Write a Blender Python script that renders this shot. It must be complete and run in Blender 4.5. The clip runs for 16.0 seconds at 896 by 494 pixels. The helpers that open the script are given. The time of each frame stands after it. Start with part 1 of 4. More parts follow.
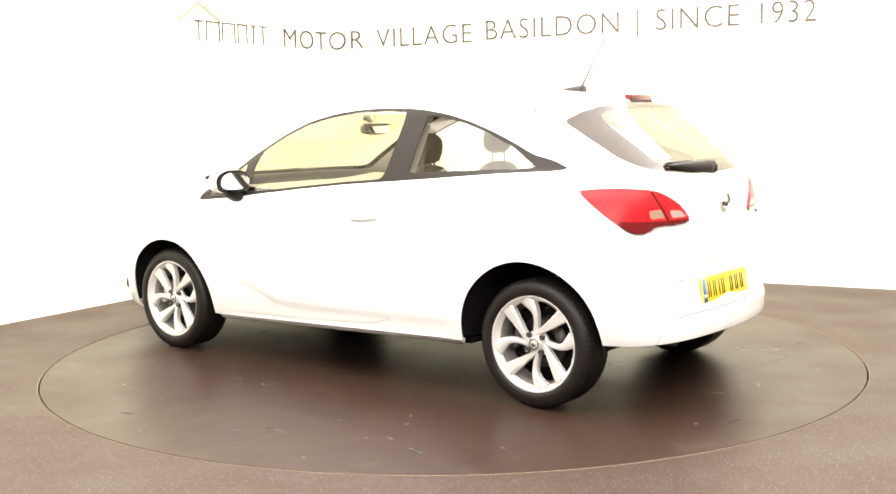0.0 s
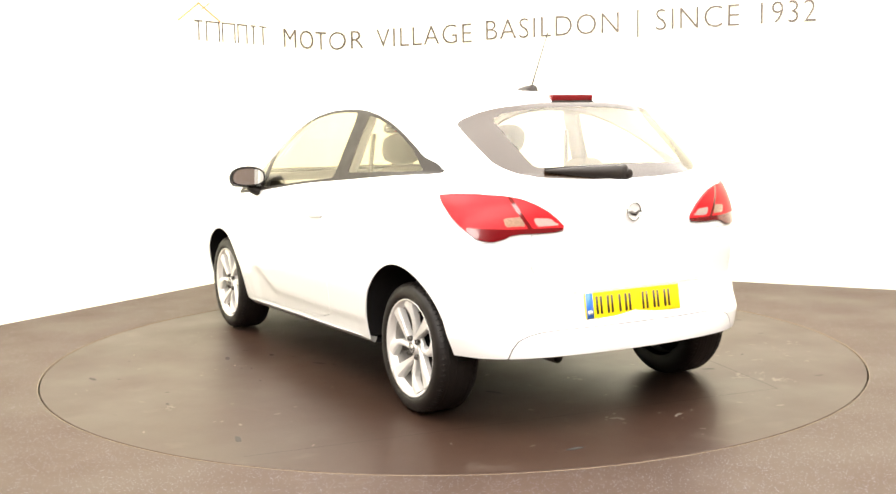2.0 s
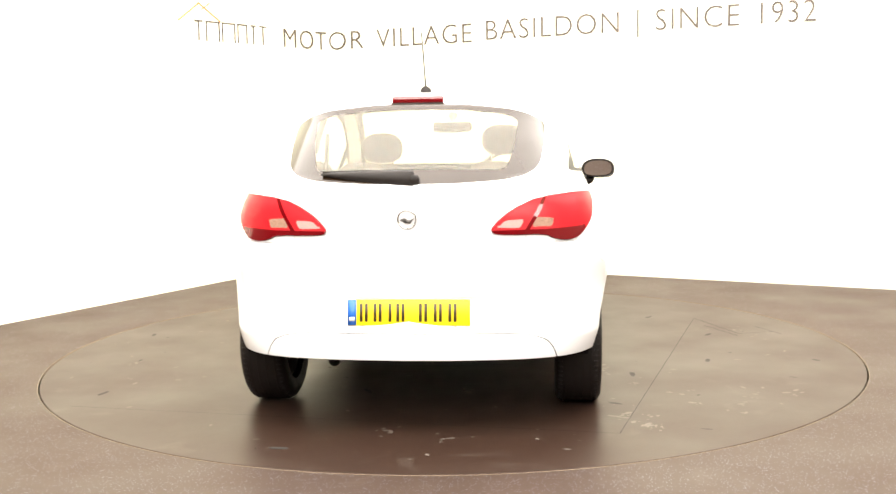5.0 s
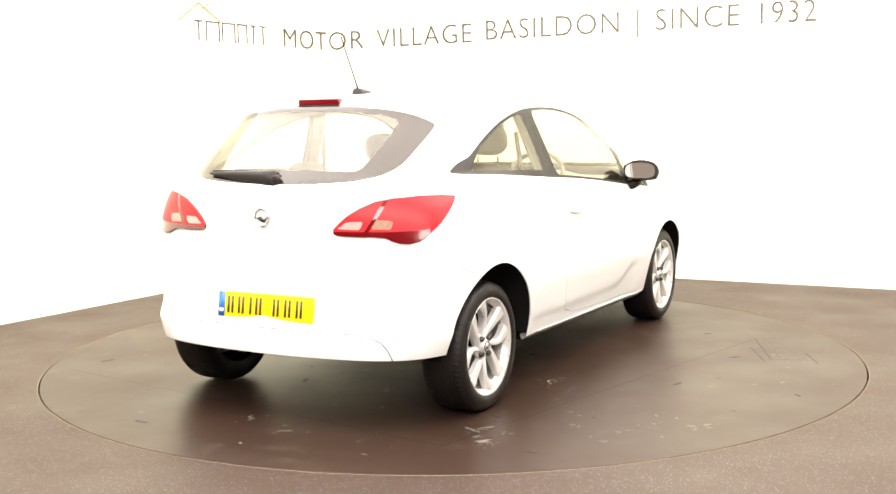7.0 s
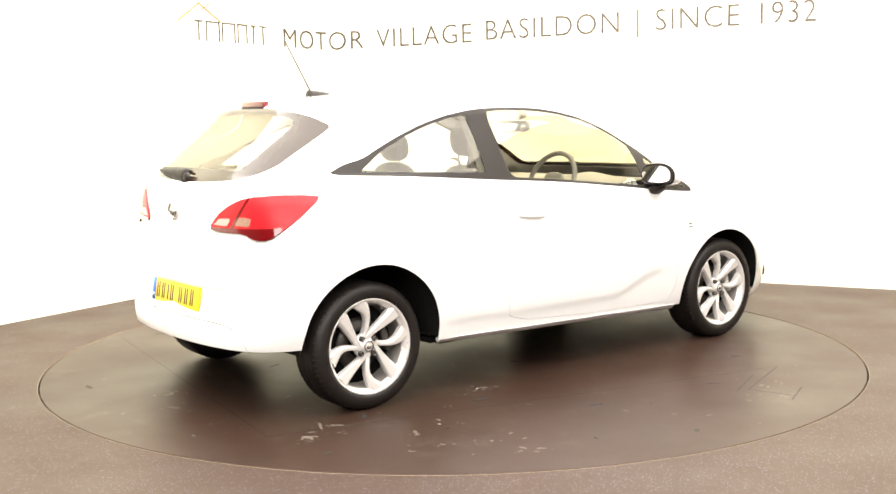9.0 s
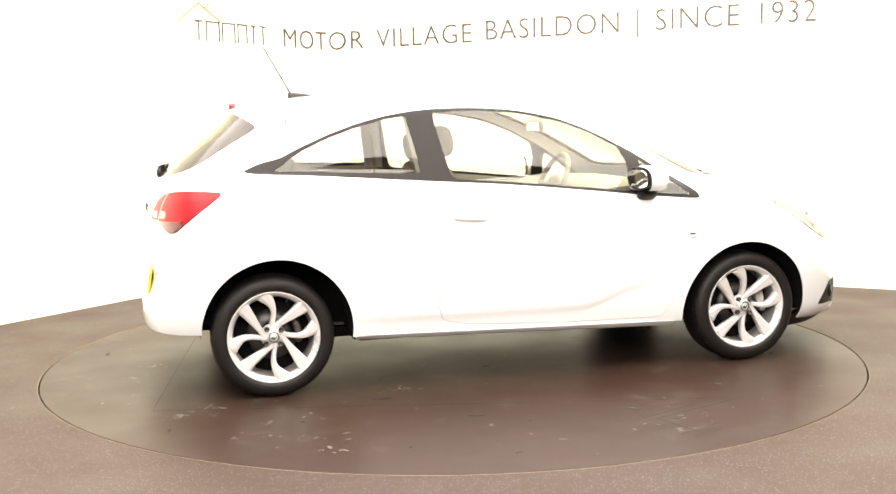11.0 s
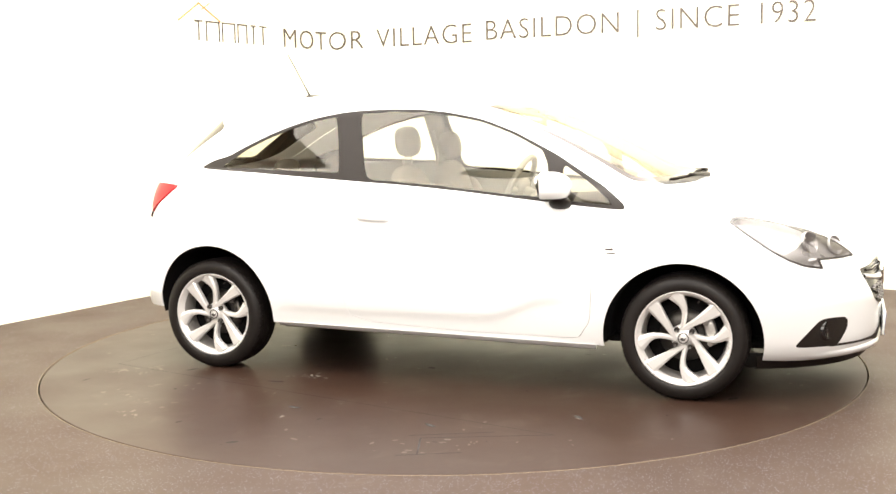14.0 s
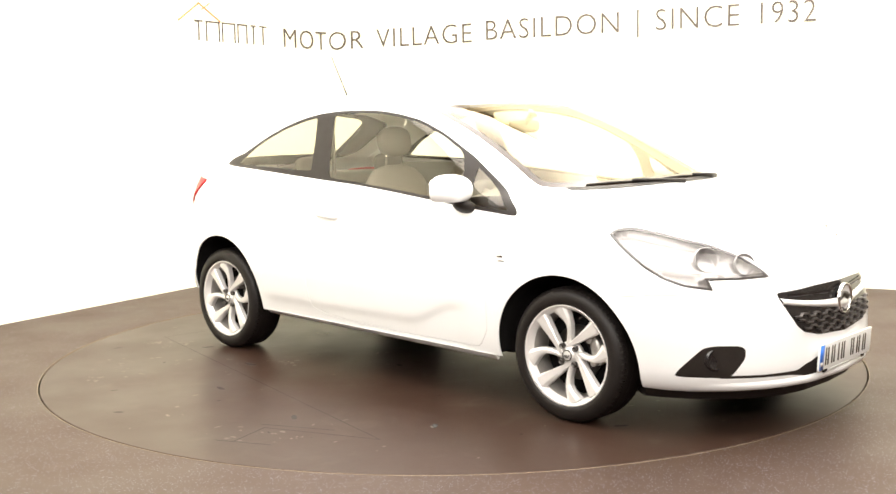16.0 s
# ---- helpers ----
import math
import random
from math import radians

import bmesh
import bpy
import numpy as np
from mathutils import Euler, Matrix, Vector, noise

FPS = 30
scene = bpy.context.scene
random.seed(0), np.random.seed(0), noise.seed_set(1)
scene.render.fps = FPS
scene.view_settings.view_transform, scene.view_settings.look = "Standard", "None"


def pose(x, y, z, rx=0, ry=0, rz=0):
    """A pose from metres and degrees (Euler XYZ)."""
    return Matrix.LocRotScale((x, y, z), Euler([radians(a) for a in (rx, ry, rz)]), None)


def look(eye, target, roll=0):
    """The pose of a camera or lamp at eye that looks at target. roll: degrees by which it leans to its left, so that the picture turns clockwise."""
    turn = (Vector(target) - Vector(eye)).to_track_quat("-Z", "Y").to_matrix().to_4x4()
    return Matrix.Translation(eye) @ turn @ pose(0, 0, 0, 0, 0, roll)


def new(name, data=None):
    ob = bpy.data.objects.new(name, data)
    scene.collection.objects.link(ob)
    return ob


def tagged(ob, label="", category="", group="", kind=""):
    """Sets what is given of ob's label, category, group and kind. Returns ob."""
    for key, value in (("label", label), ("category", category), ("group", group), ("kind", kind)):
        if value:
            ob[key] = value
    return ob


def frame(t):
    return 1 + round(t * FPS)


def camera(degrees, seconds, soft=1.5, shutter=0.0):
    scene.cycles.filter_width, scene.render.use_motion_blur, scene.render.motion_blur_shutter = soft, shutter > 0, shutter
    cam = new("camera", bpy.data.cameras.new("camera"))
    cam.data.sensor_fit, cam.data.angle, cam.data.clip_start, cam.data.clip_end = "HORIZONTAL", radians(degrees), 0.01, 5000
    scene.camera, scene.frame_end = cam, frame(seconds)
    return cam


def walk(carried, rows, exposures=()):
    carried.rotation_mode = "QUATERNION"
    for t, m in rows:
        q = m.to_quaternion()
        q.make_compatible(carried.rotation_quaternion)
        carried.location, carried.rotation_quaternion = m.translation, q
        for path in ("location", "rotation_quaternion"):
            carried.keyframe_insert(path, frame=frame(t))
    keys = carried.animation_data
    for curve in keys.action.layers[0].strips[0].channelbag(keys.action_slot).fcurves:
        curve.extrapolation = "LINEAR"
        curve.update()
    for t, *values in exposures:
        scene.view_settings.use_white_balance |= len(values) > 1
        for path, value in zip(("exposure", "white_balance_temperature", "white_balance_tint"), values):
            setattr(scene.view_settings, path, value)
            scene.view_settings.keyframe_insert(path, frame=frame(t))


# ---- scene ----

# camera: fixed, looking down a little at the turntable
cam = camera(44.98, 16.0)
EYE = pose(0, -6.1416, 1.3035, 90 - 6.569, 0, 0.142) @ pose(0, 0, 0, 0, 0, -1.032)
walk(cam, [(0.0, EYE), (16.0, EYE)], [(0.0, 0.08), (5.0, 0.08), (9.0, 0.06), (12.0, 0.05), (16.0, -0.10)])


# ---- world and light ----
world = bpy.data.worlds.new("world")
world.use_nodes = True
world.node_tree.nodes["Background"].inputs[0].default_value = (0.9, 0.93, 1.0, 1)
world.node_tree.nodes["Background"].inputs[1].default_value = 0.05
scene.world = world
scene.view_settings.exposure = 0.0


def area_lamp(name, eye, target, size_x, size_y, watts, colour):
    data = bpy.data.lights.new(name, "AREA")
    data.shape, data.size, data.size_y = "RECTANGLE", size_x, size_y
    data.energy, data.color = watts, colour
    ob = new(name, data)
    ob.matrix_world = look(eye, target)
    return ob


WARM = (1.0, 0.955, 0.90)
area_lamp("overhead_lamp", (0.5, -0.4, 3.55), (0.5, -0.39, 0), 8.4, 6.4, 1280, WARM)
area_lamp("front_lamp", (0.0, -5.6, 2.72), (0, 0.2, 0.2), 8.0, 1.7, 360, WARM)


# ---- materials ----
def material(name, colour, rough=0.5, metal=0.0, coat=0.0, vary=0.08, scale=8.0, fine=120.0, bump=0.0, spec=0.5):
    """A surface with a broad mottling, a fine grain and an optional fine relief."""
    m = bpy.data.materials.new(name)
    m.use_nodes = True
    nt = m.node_tree
    b = nt.nodes["Principled BSDF"]
    tc = nt.nodes.new("ShaderNodeTexCoord")
    n1 = nt.nodes.new("ShaderNodeTexNoise")
    n1.inputs["Scale"].default_value, n1.inputs["Detail"].default_value = scale, 5
    n2 = nt.nodes.new("ShaderNodeTexNoise")
    n2.inputs["Scale"].default_value, n2.inputs["Detail"].default_value = fine, 3
    nt.links.new(tc.outputs["Object"], n1.inputs["Vector"])
    nt.links.new(tc.outputs["Object"], n2.inputs["Vector"])
    add = nt.nodes.new("ShaderNodeMath")
    add.operation = "ADD"
    nt.links.new(n1.outputs["Fac"], add.inputs[0])
    nt.links.new(n2.outputs["Fac"], add.inputs[1])
    ramp = nt.nodes.new("ShaderNodeMapRange")
    ramp.inputs["From Min"].default_value, ramp.inputs["From Max"].default_value = 0.6, 1.4
    ramp.inputs["To Min"].default_value, ramp.inputs["To Max"].default_value = 1 - vary, 1 + vary
    nt.links.new(add.outputs[0], ramp.inputs["Value"])
    mul = nt.nodes.new("ShaderNodeVectorMath")
    mul.operation = "SCALE"
    mul.inputs[0].default_value = colour
    nt.links.new(ramp.outputs[0], mul.inputs["Scale"])
    nt.links.new(mul.outputs[0], b.inputs["Base Color"])
    b.inputs["Metallic"].default_value = metal
    b.inputs["Specular IOR Level"].default_value = spec
    r2 = nt.nodes.new("ShaderNodeMapRange")
    r2.inputs["From Min"].default_value, r2.inputs["From Max"].default_value = 0.3, 0.7
    r2.inputs["To Min"].default_value, r2.inputs["To Max"].default_value = max(0.0, rough * 0.85), min(1.0, rough * 1.15)
    nt.links.new(n1.outputs["Fac"], r2.inputs["Value"])
    nt.links.new(r2.outputs[0], b.inputs["Roughness"])
    b.inputs["Coat Weight"].default_value = coat
    b.inputs["Coat Roughness"].default_value = 0.04
    if bump:
        bp = nt.nodes.new("ShaderNodeBump")
        bp.inputs["Strength"].default_value, bp.inputs["Distance"].default_value = bump, 0.003
        nt.links.new(n2.outputs["Fac"], bp.inputs["Height"])
        nt.links.new(bp.outputs[0], b.inputs["Normal"])
    return m


def pane_material(name, tint, gloss=(1, 1, 1), base=0.05, rough=0.0):
    """Thin clear pane: tinted see-through with a Fresnel gloss."""
    m = bpy.data.materials.new(name)
    m.use_nodes = True
    nt = m.node_tree
    nt.nodes.remove(nt.nodes["Principled BSDF"])
    out = nt.nodes["Material Output"]
    tr = nt.nodes.new("ShaderNodeBsdfTransparent")
    tr.inputs[0].default_value = (*tint, 1)
    gl = nt.nodes.new("ShaderNodeBsdfGlossy")
    gl.inputs["Color"].default_value, gl.inputs["Roughness"].default_value = (*gloss, 1), rough
    lw = nt.nodes.new("ShaderNodeLayerWeight")
    lw.inputs["Blend"].default_value = 0.5
    pw = nt.nodes.new("ShaderNodeMath")
    pw.operation = "POWER"
    pw.inputs[1].default_value = 4.5
    nt.links.new(lw.outputs["Facing"], pw.inputs[0])
    mr = nt.nodes.new("ShaderNodeMapRange")
    mr.inputs["To Min"].default_value, mr.inputs["To Max"].default_value = base, 1.0
    nt.links.new(pw.outputs[0], mr.inputs["Value"])
    mix = nt.nodes.new("ShaderNodeMixShader")
    nt.links.new(mr.outputs[0], mix.inputs[0])
    nt.links.new(tr.outputs[0], mix.inputs[1])
    nt.links.new(gl.outputs[0], mix.inputs[2])
    nt.links.new(mix.outputs[0], out.inputs[0])
    return m


def floor_material(name, colour, rough, speck=0.0, smear=0.25):
    """Worn vinyl: broad scuffs, fine grain and, if asked, light mineral flecks."""
    m = material(name, colour, rough, vary=0.14, scale=1.6, fine=60, bump=0.06, spec=0.20)
    m.node_tree.nodes["Principled BSDF"].inputs["Specular Tint"].default_value = (1.0, 0.81, 0.72, 1)
    nt = m.node_tree
    b = nt.nodes["Principled BSDF"]
    src = b.inputs["Base Color"].links[0].from_socket
    tc = nt.nodes.new("ShaderNodeTexCoord")
    st = nt.nodes.new("ShaderNodeTexNoise")
    st.inputs["Scale"].default_value, st.inputs["Detail"].default_value, st.inputs["Distortion"].default_value = 4.5, 8, 0.6
    nt.links.new(tc.outputs["Object"], st.inputs["Vector"])
    rp = nt.nodes.new("ShaderNodeMapRange")
    rp.inputs["From Min"].default_value, rp.inputs["From Max"].default_value = 0.60, 0.74
    rp.inputs["To Max"].default_value = smear
    nt.links.new(st.outputs["Fac"], rp.inputs["Value"])
    mx = nt.nodes.new("ShaderNodeMix")
    mx.data_type = "RGBA"
    nt.links.new(rp.outputs[0], mx.inputs["Factor"])
    nt.links.new(src, mx.inputs["A"])
    mx.inputs["B"].default_value = (0.14, 0.115, 0.095, 1)
    last = mx.outputs["Result"]
    if speck:
        vo = nt.nodes.new("ShaderNodeTexVoronoi")
        vo.inputs["Scale"].default_value = 85
        nt.links.new(tc.outputs["Object"], vo.inputs["Vector"])
        cut = nt.nodes.new("ShaderNodeMath")
        cut.operation = "LESS_THAN"
        cut.inputs[1].default_value = 0.20
        nt.links.new(vo.outputs["Distance"], cut.inputs[0])
        sc = nt.nodes.new("ShaderNodeMath")
        sc.operation = "MULTIPLY"
        sc.inputs[1].default_value = speck
        nt.links.new(cut.outputs[0], sc.inputs[0])
        m2 = nt.nodes.new("ShaderNodeMix")
        m2.data_type = "RGBA"
        nt.links.new(sc.outputs[0], m2.inputs["Factor"])
        nt.links.new(last, m2.inputs["A"])
        m2.inputs["B"].default_value = (0.30, 0.30, 0.38, 1)
        last = m2.outputs["Result"]
    nt.links.new(last, b.inputs["Base Color"])
    return m


WALL = material("white_wall_paint", (0.84, 0.82, 0.67), 0.6, vary=0.02, scale=1.2, fine=90, bump=0.05)
DARK_WALL = material("dark_wall_paint", (0.10, 0.085, 0.07), 0.7, vary=0.15, scale=1.5)
CEILING = material("ceiling_paint", (0.55, 0.47, 0.36), 0.8, vary=0.05, scale=1.5)
FLOOR = floor_material("speckled_vinyl", (0.042, 0.0255, 0.0178), 0.48, 0.42, 0.12)
DISC = floor_material("turntable_vinyl", (0.0305, 0.0168, 0.0118), 0.38, 0.0, 0.16)
STEEL = material("edge_steel", (0.16, 0.12, 0.08), 0.5, 0.6, vary=0.2, scale=20)
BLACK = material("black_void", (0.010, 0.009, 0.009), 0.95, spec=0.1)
INK = material("bronze_lettering", (0.075, 0.058, 0.046), 0.5, vary=0.1)
ORANGE = material("orange_lettering", (0.55, 0.19, 0.06), 0.5, vary=0.1)
PAINT = material("white_car_paint", (0.86, 0.86, 0.86), 0.35, coat=1.0, vary=0.012, scale=3)
TRIM = material("satin_black_trim", (0.018, 0.014, 0.012), 0.5, vary=0.15, scale=20, bump=0.03, spec=0.25)
GLOSS = material("gloss_black", (0.014, 0.012, 0.012), 0.20, coat=0.2, vary=0.1)
FRIT = material("dark_glass_border", (0.030, 0.018, 0.011), 0.14, vary=0.05)
RUBBER = material("tyre_rubber", (0.011, 0.0085, 0.0075), 0.5, vary=0.25, scale=12, fine=200, bump=0.12, spec=0.28)
ALLOY = material("silver_alloy", (0.74, 0.72, 0.70), 0.30, 0.35, coat=0.3, vary=0.05)
STEEL_DARK = material("brake_steel", (0.10, 0.092, 0.085), 0.45, 1.0, vary=0.2, scale=40)
PLASTIC = material("grey_interior_plastic", (0.25, 0.24, 0.22), 0.55, vary=0.1, bump=0.08)
FABRIC = material("dark_grey_seat_fabric", (0.20, 0.175, 0.15), 0.85, vary=0.18, scale=30, fine=400, bump=0.3)
PILLAR = material("light_grey_pillar_trim", (0.45, 0.43, 0.39), 0.7, vary=0.05)
HEADLINER = material("pale_headliner", (0.55, 0.52, 0.46), 0.9, vary=0.05)
CHROME = material("chrome", (0.80, 0.78, 0.76), 0.10, 1.0, vary=0.03)
LAMP_RED = material("red_lamp_lens", (0.50, 0.010, 0.016), 0.36, vary=0.08, spec=0.3)
LAMP_DARK_RED = material("dark_red_lamp_lens", (0.13, 0.002, 0.004), 0.12, coat=1.0, vary=0.08)
LAMP_CLEAR = material("clear_lamp_lens", (0.42, 0.33, 0.30), 0.12, coat=1.0, vary=0.1)
LAMP_AMBER = material("brownish_lamp_lens", (0.34, 0.21, 0.15), 0.12, coat=1.0, vary=0.2, scale=60)
LAMP_RIM = material("headlamp_edge", (0.055, 0.048, 0.045), 0.3, vary=0.1)
LAMP_GREY = material("headlamp_bezel", (0.27, 0.255, 0.25), 0.3, 0.5, vary=0.08)
YELLOW = material("yellow_plate", (0.83, 0.60, 0.005), 0.35, vary=0.04)
WHITE_PLATE = material("white_plate", (0.80, 0.80, 0.78), 0.35, vary=0.03)
BLUE = material("blue_plate_band", (0.03, 0.16, 0.62), 0.35, vary=0.04)
MARK = material("plate_black", (0.05, 0.035, 0.015), 0.5)
SCUFF = material("pale_scuff", (0.115, 0.090, 0.074), 0.50, vary=0.5, scale=25)
CRUMB = material("pale_crumb", (0.30, 0.26, 0.22), 0.7)
LINE = material("dark_seam", (0.02, 0.017, 0.015), 0.7)
GLASS = pane_material("tinted_glass", (0.85, 0.85, 0.79), (1.0, 0.95, 0.86), 0.055)
SCREEN_GLASS = pane_material("windscreen_glass", (0.80, 0.74, 0.58), (1.0, 0.88, 0.70), 0.05)
REAR_GLASS = pane_material("rear_screen_glass", (0.85, 0.83, 0.75), (1.0, 0.94, 0.84), 0.075)
CLEAR = pane_material("clear_lens", (0.95, 0.95, 0.95), (1, 0.97, 0.95), 0.03)
MIRROR = material("mirror_glass", (0.85, 0.87, 0.85), 0.02, 1.0, vary=0.0)


# ---- mesh helpers ----
def part(name, bm, mat, parent=None, label="", smooth=True):
    me = bpy.data.meshes.new(name)
    bm.normal_update()
    for f in bm.faces:
        f.smooth = smooth
    bm.to_mesh(me)
    bm.free()
    me.materials.append(mat)
    ob = new(name, me)
    ob.parent = parent
    if label:
        tagged(ob, label)
    return ob


def thing(name, label, category, group="", kind=""):
    return tagged(new(name), label, category, group, kind)


def box(bm, x0, x1, y0, y1, z0, z1, m=None, bevel=0.0):
    vs = [bm.verts.new((x, y, z)) for x in (x0, x1) for y in (y0, y1) for z in (z0, z1)]
    fs = [bm.faces.new([vs[i] for i in q]) for q in ((0, 1, 3, 2), (4, 6, 7, 5), (0, 4, 5, 1), (2, 3, 7, 6), (0, 2, 6, 4), (1, 5, 7, 3))]
    if bevel:
        es = list({e for f in fs for e in f.edges})
        r = bmesh.ops.bevel(bm, geom=es, offset=bevel, segments=2, profile=0.6, affect="EDGES")
        vs = list({v for f in r["faces"] for v in f.verts} | {v for v in vs if v.is_valid})
    if m is not None:
        bmesh.ops.transform(bm, matrix=m, verts=vs)
    return vs


def lathe(bm, profile, n=48, m=None, closed=True):
    """Turns a profile of (radius, height) round the z axis."""
    rows = []
    for r, h in profile:
        rows.append([bm.verts.new((r * math.cos(2 * math.pi * i / n), r * math.sin(2 * math.pi * i / n), h)) for i in range(n)])
    for a, b in zip(rows, rows[1:]):
        for i in range(n):
            bm.faces.new((a[i], a[(i + 1) % n], b[(i + 1) % n], b[i]))
    if closed:
        for row in (rows[0], rows[-1]):
            try:
                bm.faces.new(row)
            except ValueError:
                pass
    vs = [v for row in rows for v in row]
    if m is not None:
        bmesh.ops.transform(bm, matrix=m, verts=vs)
    return vs


def tube(bm, pts, radius, n=8):
    """A round bar along a line of points; radius may be one number or one for each point."""
    pts = [Vector(p) for p in pts]
    rad = [radius] * len(pts) if not hasattr(radius, "__len__") else radius
    rows = []
    for i, p in enumerate(pts):
        d = (pts[min(i + 1, len(pts) - 1)] - pts[max(i - 1, 0)]).normalized()
        q = d.to_track_quat("Z", "Y").to_matrix()
        rows.append([bm.verts.new(p + q @ Vector((rad[i] * math.cos(2 * math.pi * k / n), rad[i] * math.sin(2 * math.pi * k / n), 0))) for k in range(n)])
    for a, b in zip(rows, rows[1:]):
        for k in range(n):
            bm.faces.new((a[k], a[(k + 1) % n], b[(k + 1) % n], b[k]))
    bm.faces.new(rows[0][::-1])
    bm.faces.new(rows[-1])


def slab(bm, pts, depth, m=None):
    """A plate: the outline pts in x and y, from z = 0 to depth."""
    lo = [bm.verts.new((x, y, 0)) for x, y in pts]
    hi = [bm.verts.new((x, y, depth)) for x, y in pts]
    bm.faces.new(hi)
    bm.faces.new(lo[::-1])
    n = len(pts)
    for i in range(n):
        bm.faces.new((lo[i], lo[(i + 1) % n], hi[(i + 1) % n], hi[i]))
    if m is not None:
        bmesh.ops.transform(bm, matrix=m, verts=lo + hi)


def cushion(bm, sx, sy, sz, m, n=14, power=3.4):
    """A padded block: a rounded box with swelling faces."""
    vs = []
    rows = []
    for i in range(n + 1):
        v = -math.pi / 2 + math.pi * i / n
        row = []
        for k in range(2 * n):
            u = 2 * math.pi * k / (2 * n)
            d = Vector((math.cos(v) * math.cos(u), math.cos(v) * math.sin(u), math.sin(v)))
            s = (abs(d.x) ** power + abs(d.y) ** power + abs(d.z) ** power) ** (-1 / power)
            row.append(bm.verts.new((d.x * s * sx / 2, d.y * s * sy / 2, d.z * s * sz / 2)))
        rows.append(row)
        vs += row
    for a, b in zip(rows, rows[1:]):
        for k in range(2 * n):
            bm.faces.new((a[k], a[(k + 1) % (2 * n)], b[(k + 1) % (2 * n)], b[k]))
    bmesh.ops.transform(bm, matrix=m, verts=vs)
    bmesh.ops.remove_doubles(bm, verts=vs, dist=1e-5)


# ---- the room ----
CORNER = Vector((-1.14, 4.23))
ALONG_L = Vector((-0.5135, -0.858))   # from the corner down the west wall
ALONG_R = Vector((0.883, -0.469))     # from the corner down the north wall
HIGH = 3.6


def wall_path(s):
    """Plan point and inward normal at s metres along the two white walls; 0 at the corner, negative to the west."""
    r = 0.12
    if abs(s) >= r:
        d, n = (ALONG_R, Vector((-0.469, -0.883))) if s > 0 else (ALONG_L, Vector((0.858, -0.5135)))
        return CORNER + d * abs(s), n
    a, b = CORNER + ALONG_L * r, CORNER + ALONG_R * r
    k = (s + r) / (2 * r)
    p = a * (1 - k) ** 2 + CORNER * 2 * k * (1 - k) + b * k * k
    n = (Vector((0.858, -0.5135)) * (1 - k) + Vector((-0.469, -0.883)) * k).normalized()
    return p, n


def wall_strip(name, s0, s1, mat):
    bm = bmesh.new()
    n = 26 if s0 * s1 <= 0 or min(abs(s0), abs(s1)) < 0.2 else 2
    ss = [s0 + (s1 - s0) * i / n for i in range(n + 1)]
    ss = sorted(set(ss + [-0.12 + 0.02 * i for i in range(13) if s0 <= -0.12 + 0.02 * i <= s1]))
    rows = []
    for s in ss:
        p, nn = wall_path(s)
        q = p - nn * 0.15
        rows.append([bm.verts.new((*p, 0)), bm.verts.new((*p, HIGH)), bm.verts.new((*q, HIGH)), bm.verts.new((*q, 0))])
    for a, b in zip(rows, rows[1:]):
        for k in range(4):
            bm.faces.new((a[k], b[k], b[(k + 1) % 4], a[(k + 1) % 4]))
    bm.faces.new(rows[0])
    bm.faces.new(rows[-1][::-1])
    bmesh.ops.recalc_face_normals(bm, faces=bm.faces)
    return tagged(part(name, bm, mat, smooth=False), kind="structure")


def plain_wall(name, a, b, mat):
    d = (b - a)
    ang = math.atan2(d.y, d.x)
    bm = bmesh.new()
    box(bm, 0, d.length, -0.15, 0, 0, HIGH, Matrix.Translation((a.x, a.y, 0)) @ Matrix.Rotation(ang, 4, "Z"))
    return tagged(part(name, bm, mat, smooth=False), kind="structure")


